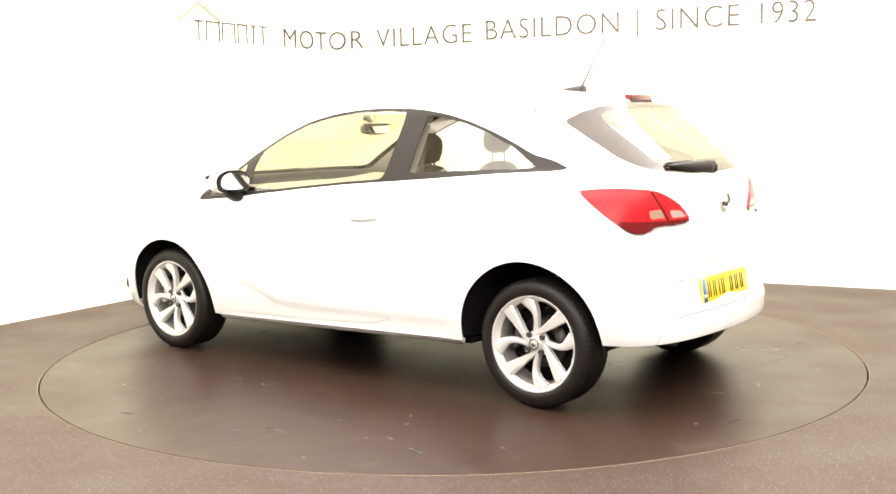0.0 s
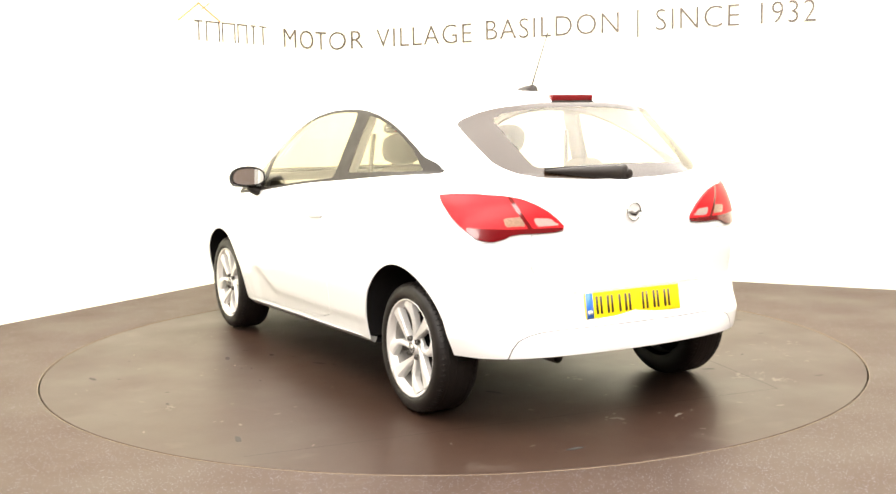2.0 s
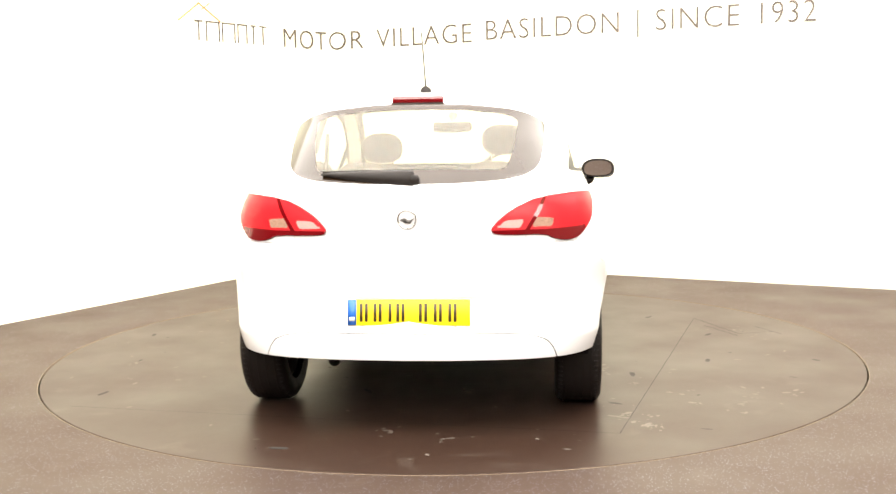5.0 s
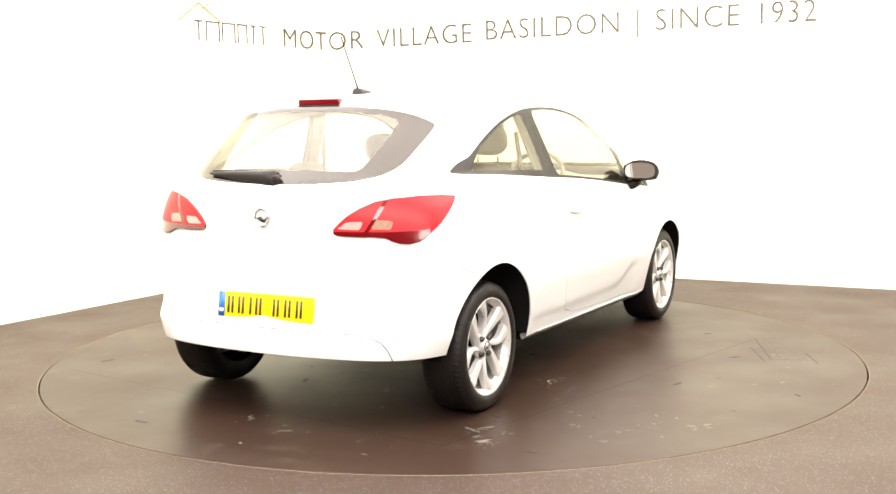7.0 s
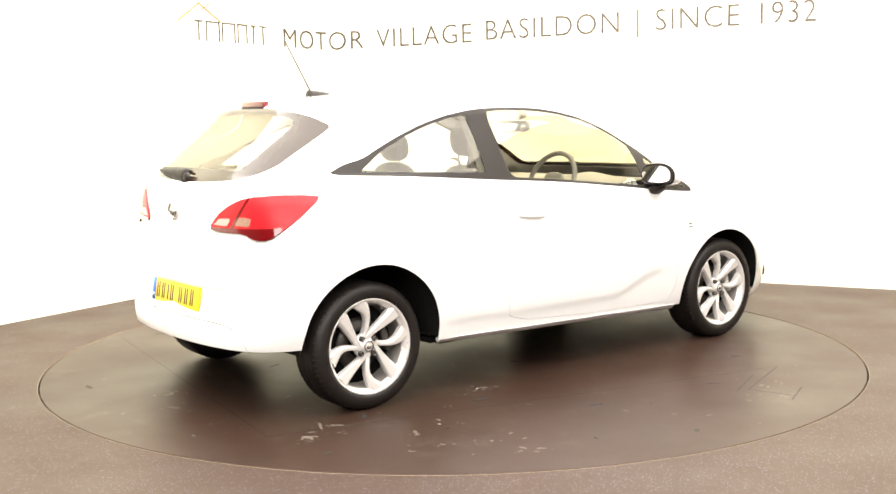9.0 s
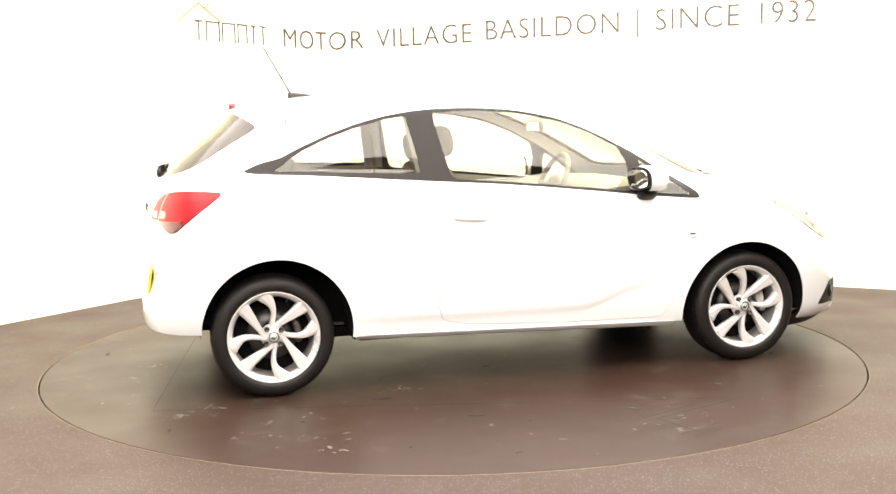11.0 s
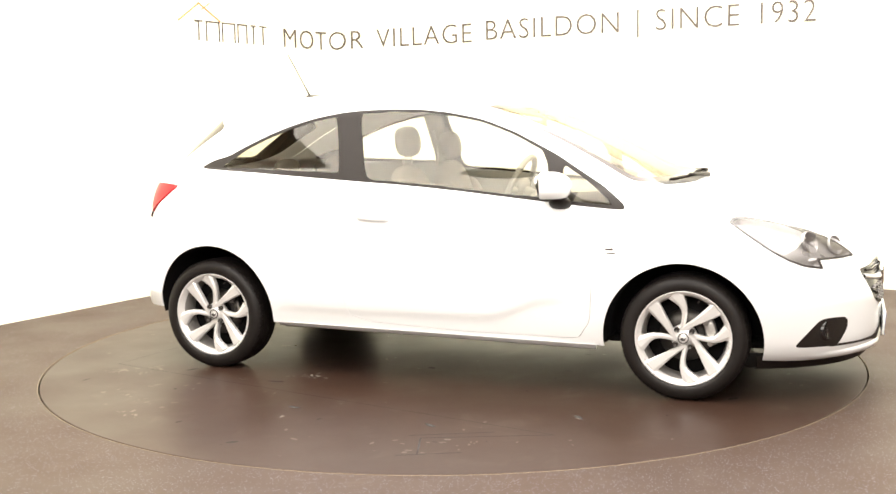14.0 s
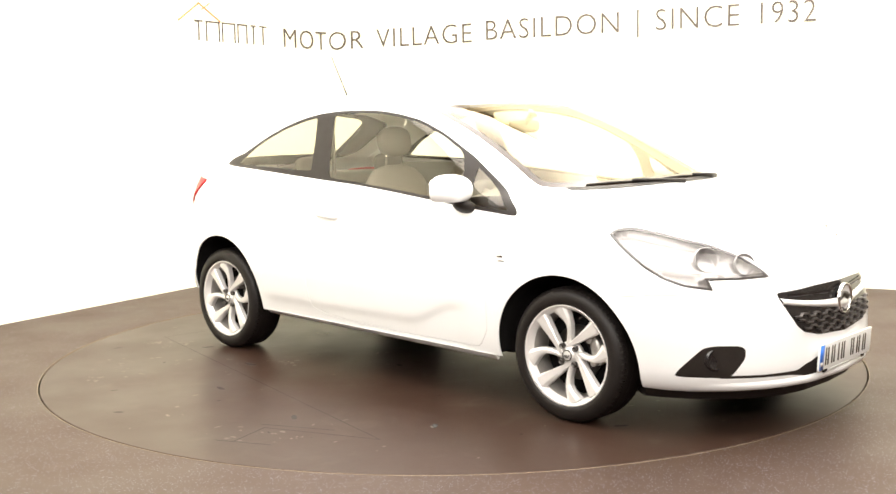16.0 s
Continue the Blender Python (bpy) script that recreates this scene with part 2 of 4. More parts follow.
def room():
    tagged(wall_strip("wall_corner", -7.0, 8.5, WALL), "smooth white painted studio walls meeting in a tight curved corner", "wall")
    w_end, n_end = CORNER + ALONG_L * 7.0, CORNER + ALONG_R * 8.5
    w_far, n_far = CORNER + ALONG_L * 12.0, CORNER + ALONG_R * 8.5 + ALONG_L * 12.0
    tagged(plain_wall("wall_west", w_end, w_far, DARK_WALL), "dark painted workshop wall", "wall")
    tagged(plain_wall("wall_south", w_far, n_far, DARK_WALL), "dark painted workshop wall", "wall")
    tagged(plain_wall("wall_east", n_far, n_end, DARK_WALL), "dark painted workshop wall", "wall")
    # floor with the round opening of the turntable
    bm = bmesh.new()
    rows = []
    for r in (2.245, 2.4, 3.2, 5.0, 9.0, 15.0):
        rows.append([bm.verts.new((r * math.cos(2 * math.pi * i / 160), r * math.sin(2 * math.pi * i / 160), 0)) for i in range(160)])
    for a, b in zip(rows, rows[1:]):
        for i in range(160):
            bm.faces.new((a[i], b[i], b[(i + 1) % 160], a[(i + 1) % 160]))
    tagged(part("floor", bm, FLOOR, smooth=False), "dark grey-brown speckled vinyl studio floor", "floor", kind="structure")
    bm = bmesh.new()
    lathe(bm, [(2.245, -0.001), (2.245, -0.06), (0.01, -0.06)], 160, closed=False)
    tagged(part("turntable_pit", bm, BLACK, smooth=False), "dark shallow pit under the turntable", "pit", kind="structure")
    bm = bmesh.new()
    lathe(bm, [(2.2435, -0.012), (2.2435, 0.001), (2.246, 0.0015), (2.2475, 0.0004)], 160, closed=False)
    tagged(part("trim_ring", bm, STEEL), "thin worn metal ring round the turntable", "trim", kind="structure")
    # ceiling
    bm = bmesh.new()
    c = [CORNER - ALONG_L * 0.3 - ALONG_R * 0.3, w_far - ALONG_R * 0.3 + ALONG_L * 0.3, n_far + (ALONG_L + ALONG_R) * 0.3, n_end + ALONG_R * 0.3 - ALONG_L * 0.3]
    slab(bm, [(p.x, p.y) for p in c], 0.12, Matrix.Translation((0, 0, HIGH)))
    tagged(part("ceiling", bm, CEILING, smooth=False), "beige painted ceiling", "ceiling", kind="structure")


room()

# ---- the turntable ----
OFF = Vector((0.168, 0.031))
LEAN = 0.2   # the car leans a little to its right


def heading(t):
    return 142.9 - 11.635 * t


turntable = thing("turntable", "round dark brown vinyl-topped vehicle turntable with scuffs", "turntable")


def build_turntable():
    bm = bmesh.new()
    lathe(bm, [(2.236, -0.05), (2.236, -0.003), (2.233, 0.0)], 160, closed=False)
    rows = [v for v in bm.verts if abs(v.co.z) < 1e-6]
    rows.sort(key=lambda v: math.atan2(v.co.y, v.co.x))
    bm.faces.new(rows)
    part("disc", bm, DISC, turntable, smooth=False)


build_turntable()

# ---- the car: axes x ahead, y to its left, z up; origin on the floor midway between the axles ----
car = thing("car", "white three-door hatchback with black window trim and silver alloy wheels", "car")


def curve(z, *pairs):
    zs, vs = pairs[0::2], pairs[1::2]
    return np.interp(z, zs, vs)


def smooth_curve(z, *pairs):
    """Smooth line through (z, value) pairs."""
    zs, vs = np.array(pairs[0::2], float), np.array(pairs[1::2], float)
    d = np.diff(vs) / np.diff(zs)
    m = np.concatenate([[d[0]], [0 if a * b <= 0 else 2 * a * b / (a + b) for a, b in zip(d, d[1:])], [d[-1]]])
    i = np.clip(np.searchsorted(zs, z) - 1, 0, len(zs) - 2)
    h = zs[i + 1] - zs[i]
    t = np.clip((z - zs[i]) / h, 0, 1)
    return ((2 * t**3 - 3 * t**2 + 1) * vs[i] + (t**3 - 2 * t**2 + t) * h * m[i] + (3 * t**2 - 2 * t**3) * vs[i + 1] + (t**3 - t**2) * h * m[i + 1])


def rear_x(z):
    return smooth_curve(z, .16, -1.80, .26, -1.86, .34, -1.878, .40, -1.876, .44, -1.858, .475, -1.840, .57, -1.818, .75, -1.825, .9, -1.818, 1.0, -1.795, 1.05, -1.755, 1.2, -1.60, 1.34, -1.435, 1.39, -1.385, 1.425, -1.27, 1.45, -1.05, 1.475, -.72, 1.487, -.42)


def front_x(z):
    return smooth_curve(z, .16, 2.06, .22, 2.115, .30, 2.128, .45, 2.122, .58, 2.105, .66, 2.075, .72, 2.02, .80, 1.905, .88, 1.71, .94, 1.49, .985, 1.28, 1.01, 1.185, 1.10, .985, 1.2, .765, 1.3, .535, 1.385, .32, 1.43, .16, 1.47, -.05, 1.487, -.38)


def half_width(z):
    return smooth_curve(z, .16, .745, .2, .795, .26, .824, .30, .834, .36, .845, .42, .854, .55, .867, .7, .866, .85, .832, .95, .80, 1.0, .777, 1.1, .741, 1.2, .705, 1.3, .668, 1.37, .64, 1.41, .60, 1.45, .50, 1.475, .32, 1.487, .03)


def rear_power(z):
    return smooth_curve(z, .16, 7.0, .30, 7.5, .36, 8.2, .42, 8.8, .6, 9.5, .80, 11.0, .99, 11.0, 1.085, 4.8, 1.35, 4.6, 1.487, 3.0)


def rear_bow(z):
    """How far the rear face bows forward towards its corners."""
    return smooth_curve(z, .16, .10, .4, .14, .6, .16, .99, .16, 1.085, .03, 1.487, 0.0)


def front_power(z):
    return smooth_curve(z, .16, 9.0, .25, 11.0, .6, 12.0, .84, 12.0, .93, 7.5, 1.0, 4.6, 1.2, 4.8, 1.487, 3.0)


def front_bow(z):
    """How far the front face sweeps back towards its corners."""
    return smooth_curve(z, .16, .42, .38, .45, .50, .45, .62, .42, .84, .40, .93, .18, 1.0, .0, 1.487, 0.0)


def middle_x(z):
    return smooth_curve(z, .16, .05, 1.25, .05, 1.487, -.40)


def flare(x, z):
    """Swell of the wings over the wheels, and the scallop low on the doors."""
    f = 0.0
    for cx, cz, r, high in ((-1.238, .316, .360, .002), (1.247, .285, .366, .004)):
        d = np.hypot(x - cx, z - cz)
        f = f + high * np.exp(-((d - r) / .08) ** 2) * np.clip((z - .25) / .25, 0, 1)
    k = np.clip((x - .30) / .32, 0, 1)
    line = .347 - .02 * np.clip(x + .4, -1, 0) + .10 * k * k * (3 - 2 * k)
    f = f - .007 / (1 + np.exp(np.clip((z - line) / .010, -40, 40))) * np.clip((z - .20) / .05, 0, 1) * np.clip((x + .88) / .12, 0, 1) * np.clip((.72 - x) / .10, 0, 1)
    f = f + .008 * np.exp(-((z - (.84 - .03 * x)) / .025) ** 2) * np.exp(-((x + .3) / 1.3) ** 4)
    return f


def outline(z, nr, nf):
    """Half plan outline of the body at height z, from the rear centre round the side to the front centre."""
    xr, xf, xm, hw = rear_x(z), front_x(z), middle_x(z), half_width(z)
    pr, pf = rear_power(z), front_power(z)
    a = np.linspace(0, np.pi / 2, 900)
    out = []
    for xe, p, n, flip in ((xr, pr, nr, False), (xf, pf, nf, True)):
        x, y = xm + (xe - xm) * np.cos(a) ** (2 / p), hw * np.sin(a) ** (2 / p)
        bow = -front_bow(z) if flip else rear_bow(z)
        x = x + bow * (y / hw) ** (smooth_curve(z, .16, 2.7, .45, 2.6, .62, 2.0, 1.487, 2.0) if flip else 2.0) * np.cos(a) ** .5
        s = np.concatenate([[0], np.cumsum(np.hypot(np.diff(x), np.diff(y)))])
        k = np.linspace(0, s[-1], n + 1)
        x, y = np.interp(k, s, x), np.interp(k, s, y)
        out.append((x[::-1], y[::-1]) if flip else (x, y))
    x = np.concatenate([out[0][0], out[1][0][1:]])
    y = np.concatenate([out[0][1], out[1][1][1:]])
    y = y + flare(x, z) * np.clip((y - .5) / .3, 0, 1)
    y[0] = y[-1] = 0.0
    return x, y


LEVELS = np.concatenate([np.linspace(.16, 1.36, 151), np.linspace(1.366, 1.475, 24), np.array([1.48, 1.484, 1.487])])
NR, NF = 165, 150


def body_half():
    bm = bmesh.new()
    rows = []
    for z in LEVELS:
        x, y = outline(z, NR, NF)
        rows.append([bm.verts.new((a, b, z)) for a, b in zip(x, y)])
    for a, b in zip(rows, rows[1:]):
        for k in range(NR + NF):
            bm.faces.new((a[k + 1], a[k], b[k], b[k + 1]))
    bm.faces.ensure_lookup_table()
    return bm


def polygon_distance(px, py, poly):
    """Signed distance, negative inside, of points from a closed outline."""
    poly = np.array(poly, float)
    n = len(poly)
    d = np.full(px.shape, 1e9)
    inside = np.zeros(px.shape, bool)
    for i in range(n):
        (ax, ay), (bx, by) = poly[i], poly[(i + 1) % n]
        ex, ey = bx - ax, by - ay
        t = np.clip(((px - ax) * ex + (py - ay) * ey) / (ex * ex + ey * ey + 1e-12), 0, 1)
        d = np.minimum(d, np.hypot(px - ax - t * ex, py - ay - t * ey))
        c = ((ay > py) != (by > py)) & (px < (bx - ax) * (py - ay) / (by - ay + 1e-12) + ax)
        inside ^= c
    return np.where(inside, -d, d)


def rounded(poly, steps=5, tight=0.25):
    """Softens the corners of an outline."""
    out = []
    n = len(poly)
    for i in range(n):
        p, a, b = np.array(poly[i], float), np.array(poly[i - 1], float), np.array(poly[(i + 1) % n], float)
        q, r = p + (a - p) * tight, p + (b - p) * tight
        for k in range(steps + 1):
            t = k / steps
            out.append(tuple(q * (1 - t) ** 2 + p * 2 * t * (1 - t) + r * t * t))
    return out


def rear_angle(x, y):
    return np.degrees(np.arctan2(y, -(x + 1.2)))


def front_angle(x, y):
    return np.degrees(np.arctan2(y, x - 1.2))


# outlines on the body, each in the two coordinates of its own field
WINDOW_BAND = rounded([(-1.388, 1.078), (-1.3, 1.122), (-1.19, 1.148), (-1.1, 1.193), (-0.962, 1.253), (-0.822, 1.303), (-0.678, 1.341), (-0.53, 1.366), (-0.4, 1.376), (-0.24, 1.379), (-0.08, 1.373), (0.071, 1.355), (0.242, 1.320), (0.412, 1.256), (0.56, 1.180), (0.64, 1.139), (0.771, 1.055), (0.885, 0.985), (0.975, 0.918), (0.985, 0.885), (0.737, 0.907), (0.459, 0.937), (0.18, 0.967), (-0.102, 0.994), (-0.48, 1.020), (-1., 1.059)], 4, .3)
QUARTER_PANE = rounded([(-1.225, 1.086), (-1.08, 1.184), (-0.95, 1.241), (-0.82, 1.287), (-0.67, 1.326), (-0.56, 1.344), (-0.53, 1.209), (-0.508, 1.058), (-0.85, 1.073)], 4, .12)
DOOR_PANE = rounded([(-0.425, 1.359), (-0.24, 1.365), (-0.08, 1.359), (0.071, 1.341), (0.242, 1.306), (0.412, 1.243), (0.56, 1.165), (0.595, 1.090), (0.605, 0.940), (0.459, 0.952), (0.18, 0.981), (-0.102, 1.007), (-0.353, 1.027)], 4, .15)
SAIL_PANE = rounded([(.668, 1.10), (.771, 1.033), (.86, .967), (.925, .908), (.80, .918), (.682, .932)], 4, .2)
REAR_FRIT = rounded([(-.3, 1.388), (0, 1.390), (.2, 1.386), (.41, 1.364), (.50, 1.340), (.572, 1.300), (.570, 1.22), (.555, 1.13), (.53, 1.10), (.488, 1.077), (.40, 1.060), (.2, 1.048), (0, 1.046), (-.3, 1.046)], 4, .3)
REAR_PANE = rounded([(-.3, 1.364), (0, 1.364), (.2, 1.361), (.40, 1.338), (.452, 1.312), (.445, 1.22), (.41, 1.10), (.2, 1.107), (0, 1.107), (-.3, 1.107)], 4, .2)
SCREEN = rounded([(-.3, 1.403), (0, 1.404), (.25, 1.398), (.48, 1.391), (.575, 1.379), (.592, 1.34), (.632, 1.17), (.672, 1.03), (.675, 1.013), (.645, 1.004), (.4, 1.002), (0, 1.002), (-.3, 1.002)], 4, .2)
SCREEN_PANE = rounded([(-.3, 1.386), (0, 1.388), (.25, 1.382), (.48, 1.373), (.55, 1.362), (.605, 1.17), (.642, 1.04), (.635, 1.028), (.4, 1.026), (0, 1.026), (-.3, 1.026)], 4, .2)
TAIL = [(30.9, .843), (30.8, .860), (32.6, .885), (35.5, .917), (39.6, .948), (44.5, .975), (50, .990), (57, .998), (64, .997), (69.6, .990), (69.2, .978), (67.9, .962), (62, .89), (55.6, .818), (53.0, .808), (51, .808), (48.6, .817), (47, .831), (43.5, .836), (39, .835), (33, .838)]
HEAD = [(72.3, .834), (70.6, .852), (66.2, .855), (57.7, .834), (48.6, .803), (42.3, .782), (36.1, .747), (32.4, .717), (29.5, .682), (27.8, .653), (36.6, .651), (45.6, .655), (45, .633), (44.6, .614), (51.9, .634), (56.7, .662), (61.9, .710), (66.8, .768), (71, .818)]
DOOR = rounded([(-.487, 1.06), (-.462, .8), (-.456, .42), (-.43, .335), (-.31, .303), (.2, .277), (.76, .272), (.82, .36), (.845, .7), (.865, .93), (.3, 1.2)], 4, .15)
BONNET = rounded([(1.0, -.3), (1.0, .715), (1.30, .742), (1.455, .742), (1.62, .68), (1.80, .56), (1.93, .40), (2.015, .20), (2.045, .0), (2.05, -.3)], 4, .2)
TAILGATE = rounded([(-.3, .572), (.43, .572), (.50, .70), (.49, .84), (.60, 1.0), (.625, 1.12), (.615, 1.30), (.56, 1.42), (-.3, 1.432)], 4, .15)
REAR_BUMPER = [(-30, .567), (38, .567), (44, .80), (55, .80), (66, .70), (80, .62), (100, .55), (120, .0), (-30, 0)]
VALANCE = [(-30, .428), (32, .426), (38, .421), (41.4, .411), (44, .392), (45.6, .36), (47.3, .306), (48, .1), (-30, .1)]
TAIL_SPLIT = [(49.0, 1.02), (50.2, 1.02), (40.0, .81), (38.6, .81)]
TAIL_AMBER = rounded([(49.2, .900), (43.9, .905), (43.0, .866), (48.4, .864)], 3, .15)
TAIL_WHITE = rounded([(40.8, .897), (35.0, .893), (32.6, .864), (39.4, .861)], 3, .15)
TAIL_LOW = [(58.5, .862), (47, .854), (30, .853), (30, .78), (58, .78)]
FRONT_BUMPER = [(-30, .678), (15, .676), (24, .655), (28.3, .642), (44, .602), (60, .60), (78, .57), (100, .50), (120, 0), (-30, 0)]
GRILLE = rounded([(-.3, .603), (0, .603), (.2, .597), (.41, .588), (.405, .56), (.382, .50), (.352, .45), (.316, .422), (.212, .397), (0, .386), (-.3, .386)], 3, .12)
LOW_GRILLE = rounded([(-.3, .315), (.21, .312), (.306, .288), (.350, .266), (.50, .264), (.64, .268), (.66, .262), (.64, .256), (.382, .250), (.25, .228), (0, .222), (-.3, .222)], 3, .12)
FOG = rounded([(54.3, .264), (53.1, .294), (49.1, .358), (47.1, .386), (44.3, .393), (38.2, .390), (36.8, .375), (36.8, .338), (40.4, .258)], 3, .2)


def fields():
    far = 1.0

    def on(mask, d):
        return np.where(mask, d, far)

    def side(poly, x0=-2, x1=2, ymin=.45):
        return lambda x, y, z: on((y > ymin) & (x > x0) & (x < x1), polygon_distance(x, z, poly))

    def rear(poly):
        return lambda x, y, z: on(x < -1.1, polygon_distance(y, z, poly))

    def front(poly, xmin):
        return lambda x, y, z: on(x > xmin, polygon_distance(y, z, poly))

    def rear_turn(poly):
        sc = [(a * .0125, b) for a, b in poly]
        return lambda x, y, z: on(x < -1.15, polygon_distance(rear_angle(x, y) * .0125, z, sc))

    def front_turn(poly):
        sc = [(a * .0125, b) for a, b in poly]
        return lambda x, y, z: on(x > 1.1, polygon_distance(front_angle(x, y) * .0125, z, sc))

    def arch(cx, cz, r):
        return lambda x, y, z: on(y > .3, np.hypot(x - cx, z - cz) - r)

    def below(x, y, z):
        return z - curve(x, -2.0, .312, -1.6, .322, -1.55, .310, -.9, .276, .9, .241, 1.55, .205, 1.7, .195, 2.2, .195)

    def bonnet(x, y, z):
        return on((z > .62) & (x > .95) & (z < 1.02), polygon_distance(x, y, BONNET))

    return {
        "under": (below, 0), "arch_rear": (arch(-1.238, .316, .360), 0), "arch_front": (arch(1.247, .285, .366), 0),
        "quarter_pane": (side(QUARTER_PANE), 0), "door_pane": (side(DOOR_PANE), 0), "sail_pane": (side(SAIL_PANE), 0), "window_band": (side(WINDOW_BAND), 0),
        "rear_pane": (rear(REAR_PANE), 0), "rear_frit": (rear(REAR_FRIT), 0), "screen_pane": (front(SCREEN_PANE, .2), 0), "screen": (front(SCREEN, .2), 0),
        "tail_split": (rear_turn(TAIL_SPLIT), 0), "tail_amber": (rear_turn(TAIL_AMBER), 0), "tail_white": (rear_turn(TAIL_WHITE), 0), "tail_low": (rear_turn(TAIL_LOW), 0),
        "head_core": ((lambda g: lambda x, y, z: g(x, y, z) + .008)(front_turn(HEAD)), 0), "tail": ((lambda g: lambda x, y, z: g(x, y, z) - .003)(rear_turn(TAIL)), .0012), "valance": (rear_turn(VALANCE), .0020), "head": (front_turn(HEAD), .0015), "grille": (front(GRILLE, 1.6), 0), "low_grille": (front(LOW_GRILLE, 1.6), 0),
        "fog": (front_turn(FOG), 0), "door": (side(DOOR), .0011), "bonnet": (bonnet, .0010), "tailgate": (rear(TAILGATE), .0009),
        "rear_bumper": (rear_turn(REAR_BUMPER), .0008), "front_bumper": (front_turn(FRONT_BUMPER), .0008),
    }


def cut(bm, func, level):
    """Splits the faces of bm along func = level."""
    bm.verts.index_update()
    co = np.array([v.co[:] for v in bm.verts])
    val = func(co[:, 0], np.abs(co[:, 1]), co[:, 2]) - level
    val[np.abs(val) < 1e-5] = 1e-5
    todo = []
    for e in bm.edges:
        a, b = val[e.verts[0].index], val[e.verts[1].index]
        if (a < 0) != (b < 0) and abs(a) < .3 and abs(b) < .3:
            todo.append((e, e.verts[0], a / (a - b)))
    made, touched = set(), set()
    for e, v, f in todo:
        touched.update(e.link_faces)
        _, nv = bmesh.utils.edge_split(e, v, min(max(f, .02), .98))
        made.add(nv)
    for f in touched:
        vs = [v for v in f.verts if v in made]
        if len(vs) == 2:
            try:
                bmesh.utils.face_split(f, vs[0], vs[1])
            except ValueError:
                pass


def sheet(bm_src, faces, mirror, thick, proud=0.0):
    """A panel with thickness from some faces of the body; mirror: 0 left, 1 right, 2 both joined."""
    bm = bmesh.new()
    old = list(dict.fromkeys(v for f in faces for v in f.verts))
    vset = {}
    for sgn in ((1,), (-1,), (1, -1))[mirror]:
        vm = {}
        for v in old:
            key = v if abs(v.co.y) < 1e-6 else (v, sgn)
            if key not in vset:
                out = v.co + v.normal * proud
                vset[key] = (bm.verts.new((out.x, out.y * sgn, out.z)), Vector((v.normal.x, v.normal.y * sgn, v.normal.z)))
            vm[v] = vset[key][0]
        for f in faces:
            ring = [vm[v] for v in f.verts]
            try:
                bm.faces.new(ring if sgn > 0 else ring[::-1])
            except ValueError:
                pass
    if thick:
        nrm = {}
        for nv, n in vset.values():
            if abs(nv.co.y) < 1e-6:
                n = Vector((n.x, 0, n.z)).normalized()
            nrm[nv] = n
        outer = list(bm.faces)
        rim = [e for e in bm.edges if e.is_boundary]
        for e in rim:
            e.smooth = False
        inner = {v: bm.verts.new(v.co - nrm[v] * thick) for v in list(nrm)}
        for e in rim:
            f = e.link_faces[0]
            a, b = e.verts
            ring = list(f.verts)
            if ring[(ring.index(a) + 1) % len(ring)] != b:
                a, b = b, a
            q = bm.faces.new((b, a, inner[a], inner[b]))
            for k in q.edges:
                k.smooth = False
        for f in outer:
            bm.faces.new([inner[v] for v in f.verts][::-1])
    return bm


BODY = {}


def split_body():
    bm = body_half()
    fs = fields()
    for name, (func, gap) in fs.items():
        if gap:
            cut(bm, func, gap)
            cut(bm, func, -gap)
        else:
            cut(bm, func, 0.0)
    bm.normal_update()
    for v in bm.verts:
        if abs(v.co.y) < 1e-6:
            v.normal = Vector((v.normal.x, 0, v.normal.z)).normalized()
    bm.faces.ensure_lookup_table()
    c = np.array([f.calc_center_median()[:] for f in bm.faces])
    val = {n: func(c[:, 0], c[:, 1], c[:, 2]) for n, (func, _) in fs.items()}
    order = ["under", "arch_rear", "arch_front", "quarter_pane", "door_pane", "sail_pane", "window_band", "rear_pane", "rear_frit", "screen_pane", "screen", "tail", "head", "grille", "low_grille", "fog", "door", "bonnet", "tailgate", "valance", "rear_bumper", "front_bumper"]
    for i, f in enumerate(bm.faces):
        where = "shell"
        for n in order:
            g = fs[n][1]
            if val[n][i] < -g or (g == 0 and val[n][i] < 0):
                where = n
                break
            if g and abs(val[n][i]) <= g:
                where = "gap"
                break
        if where == "tail":
            for n in ("tail_split", "tail_amber", "tail_white", "tail_low"):
                if val[n][i] < 0:
                    where = n
                    break
        if where == "head" and val["head_core"][i] > 0:
            where = "head_rim"
        BODY.setdefault(where, []).append(f)
    return bm


half = split_body()


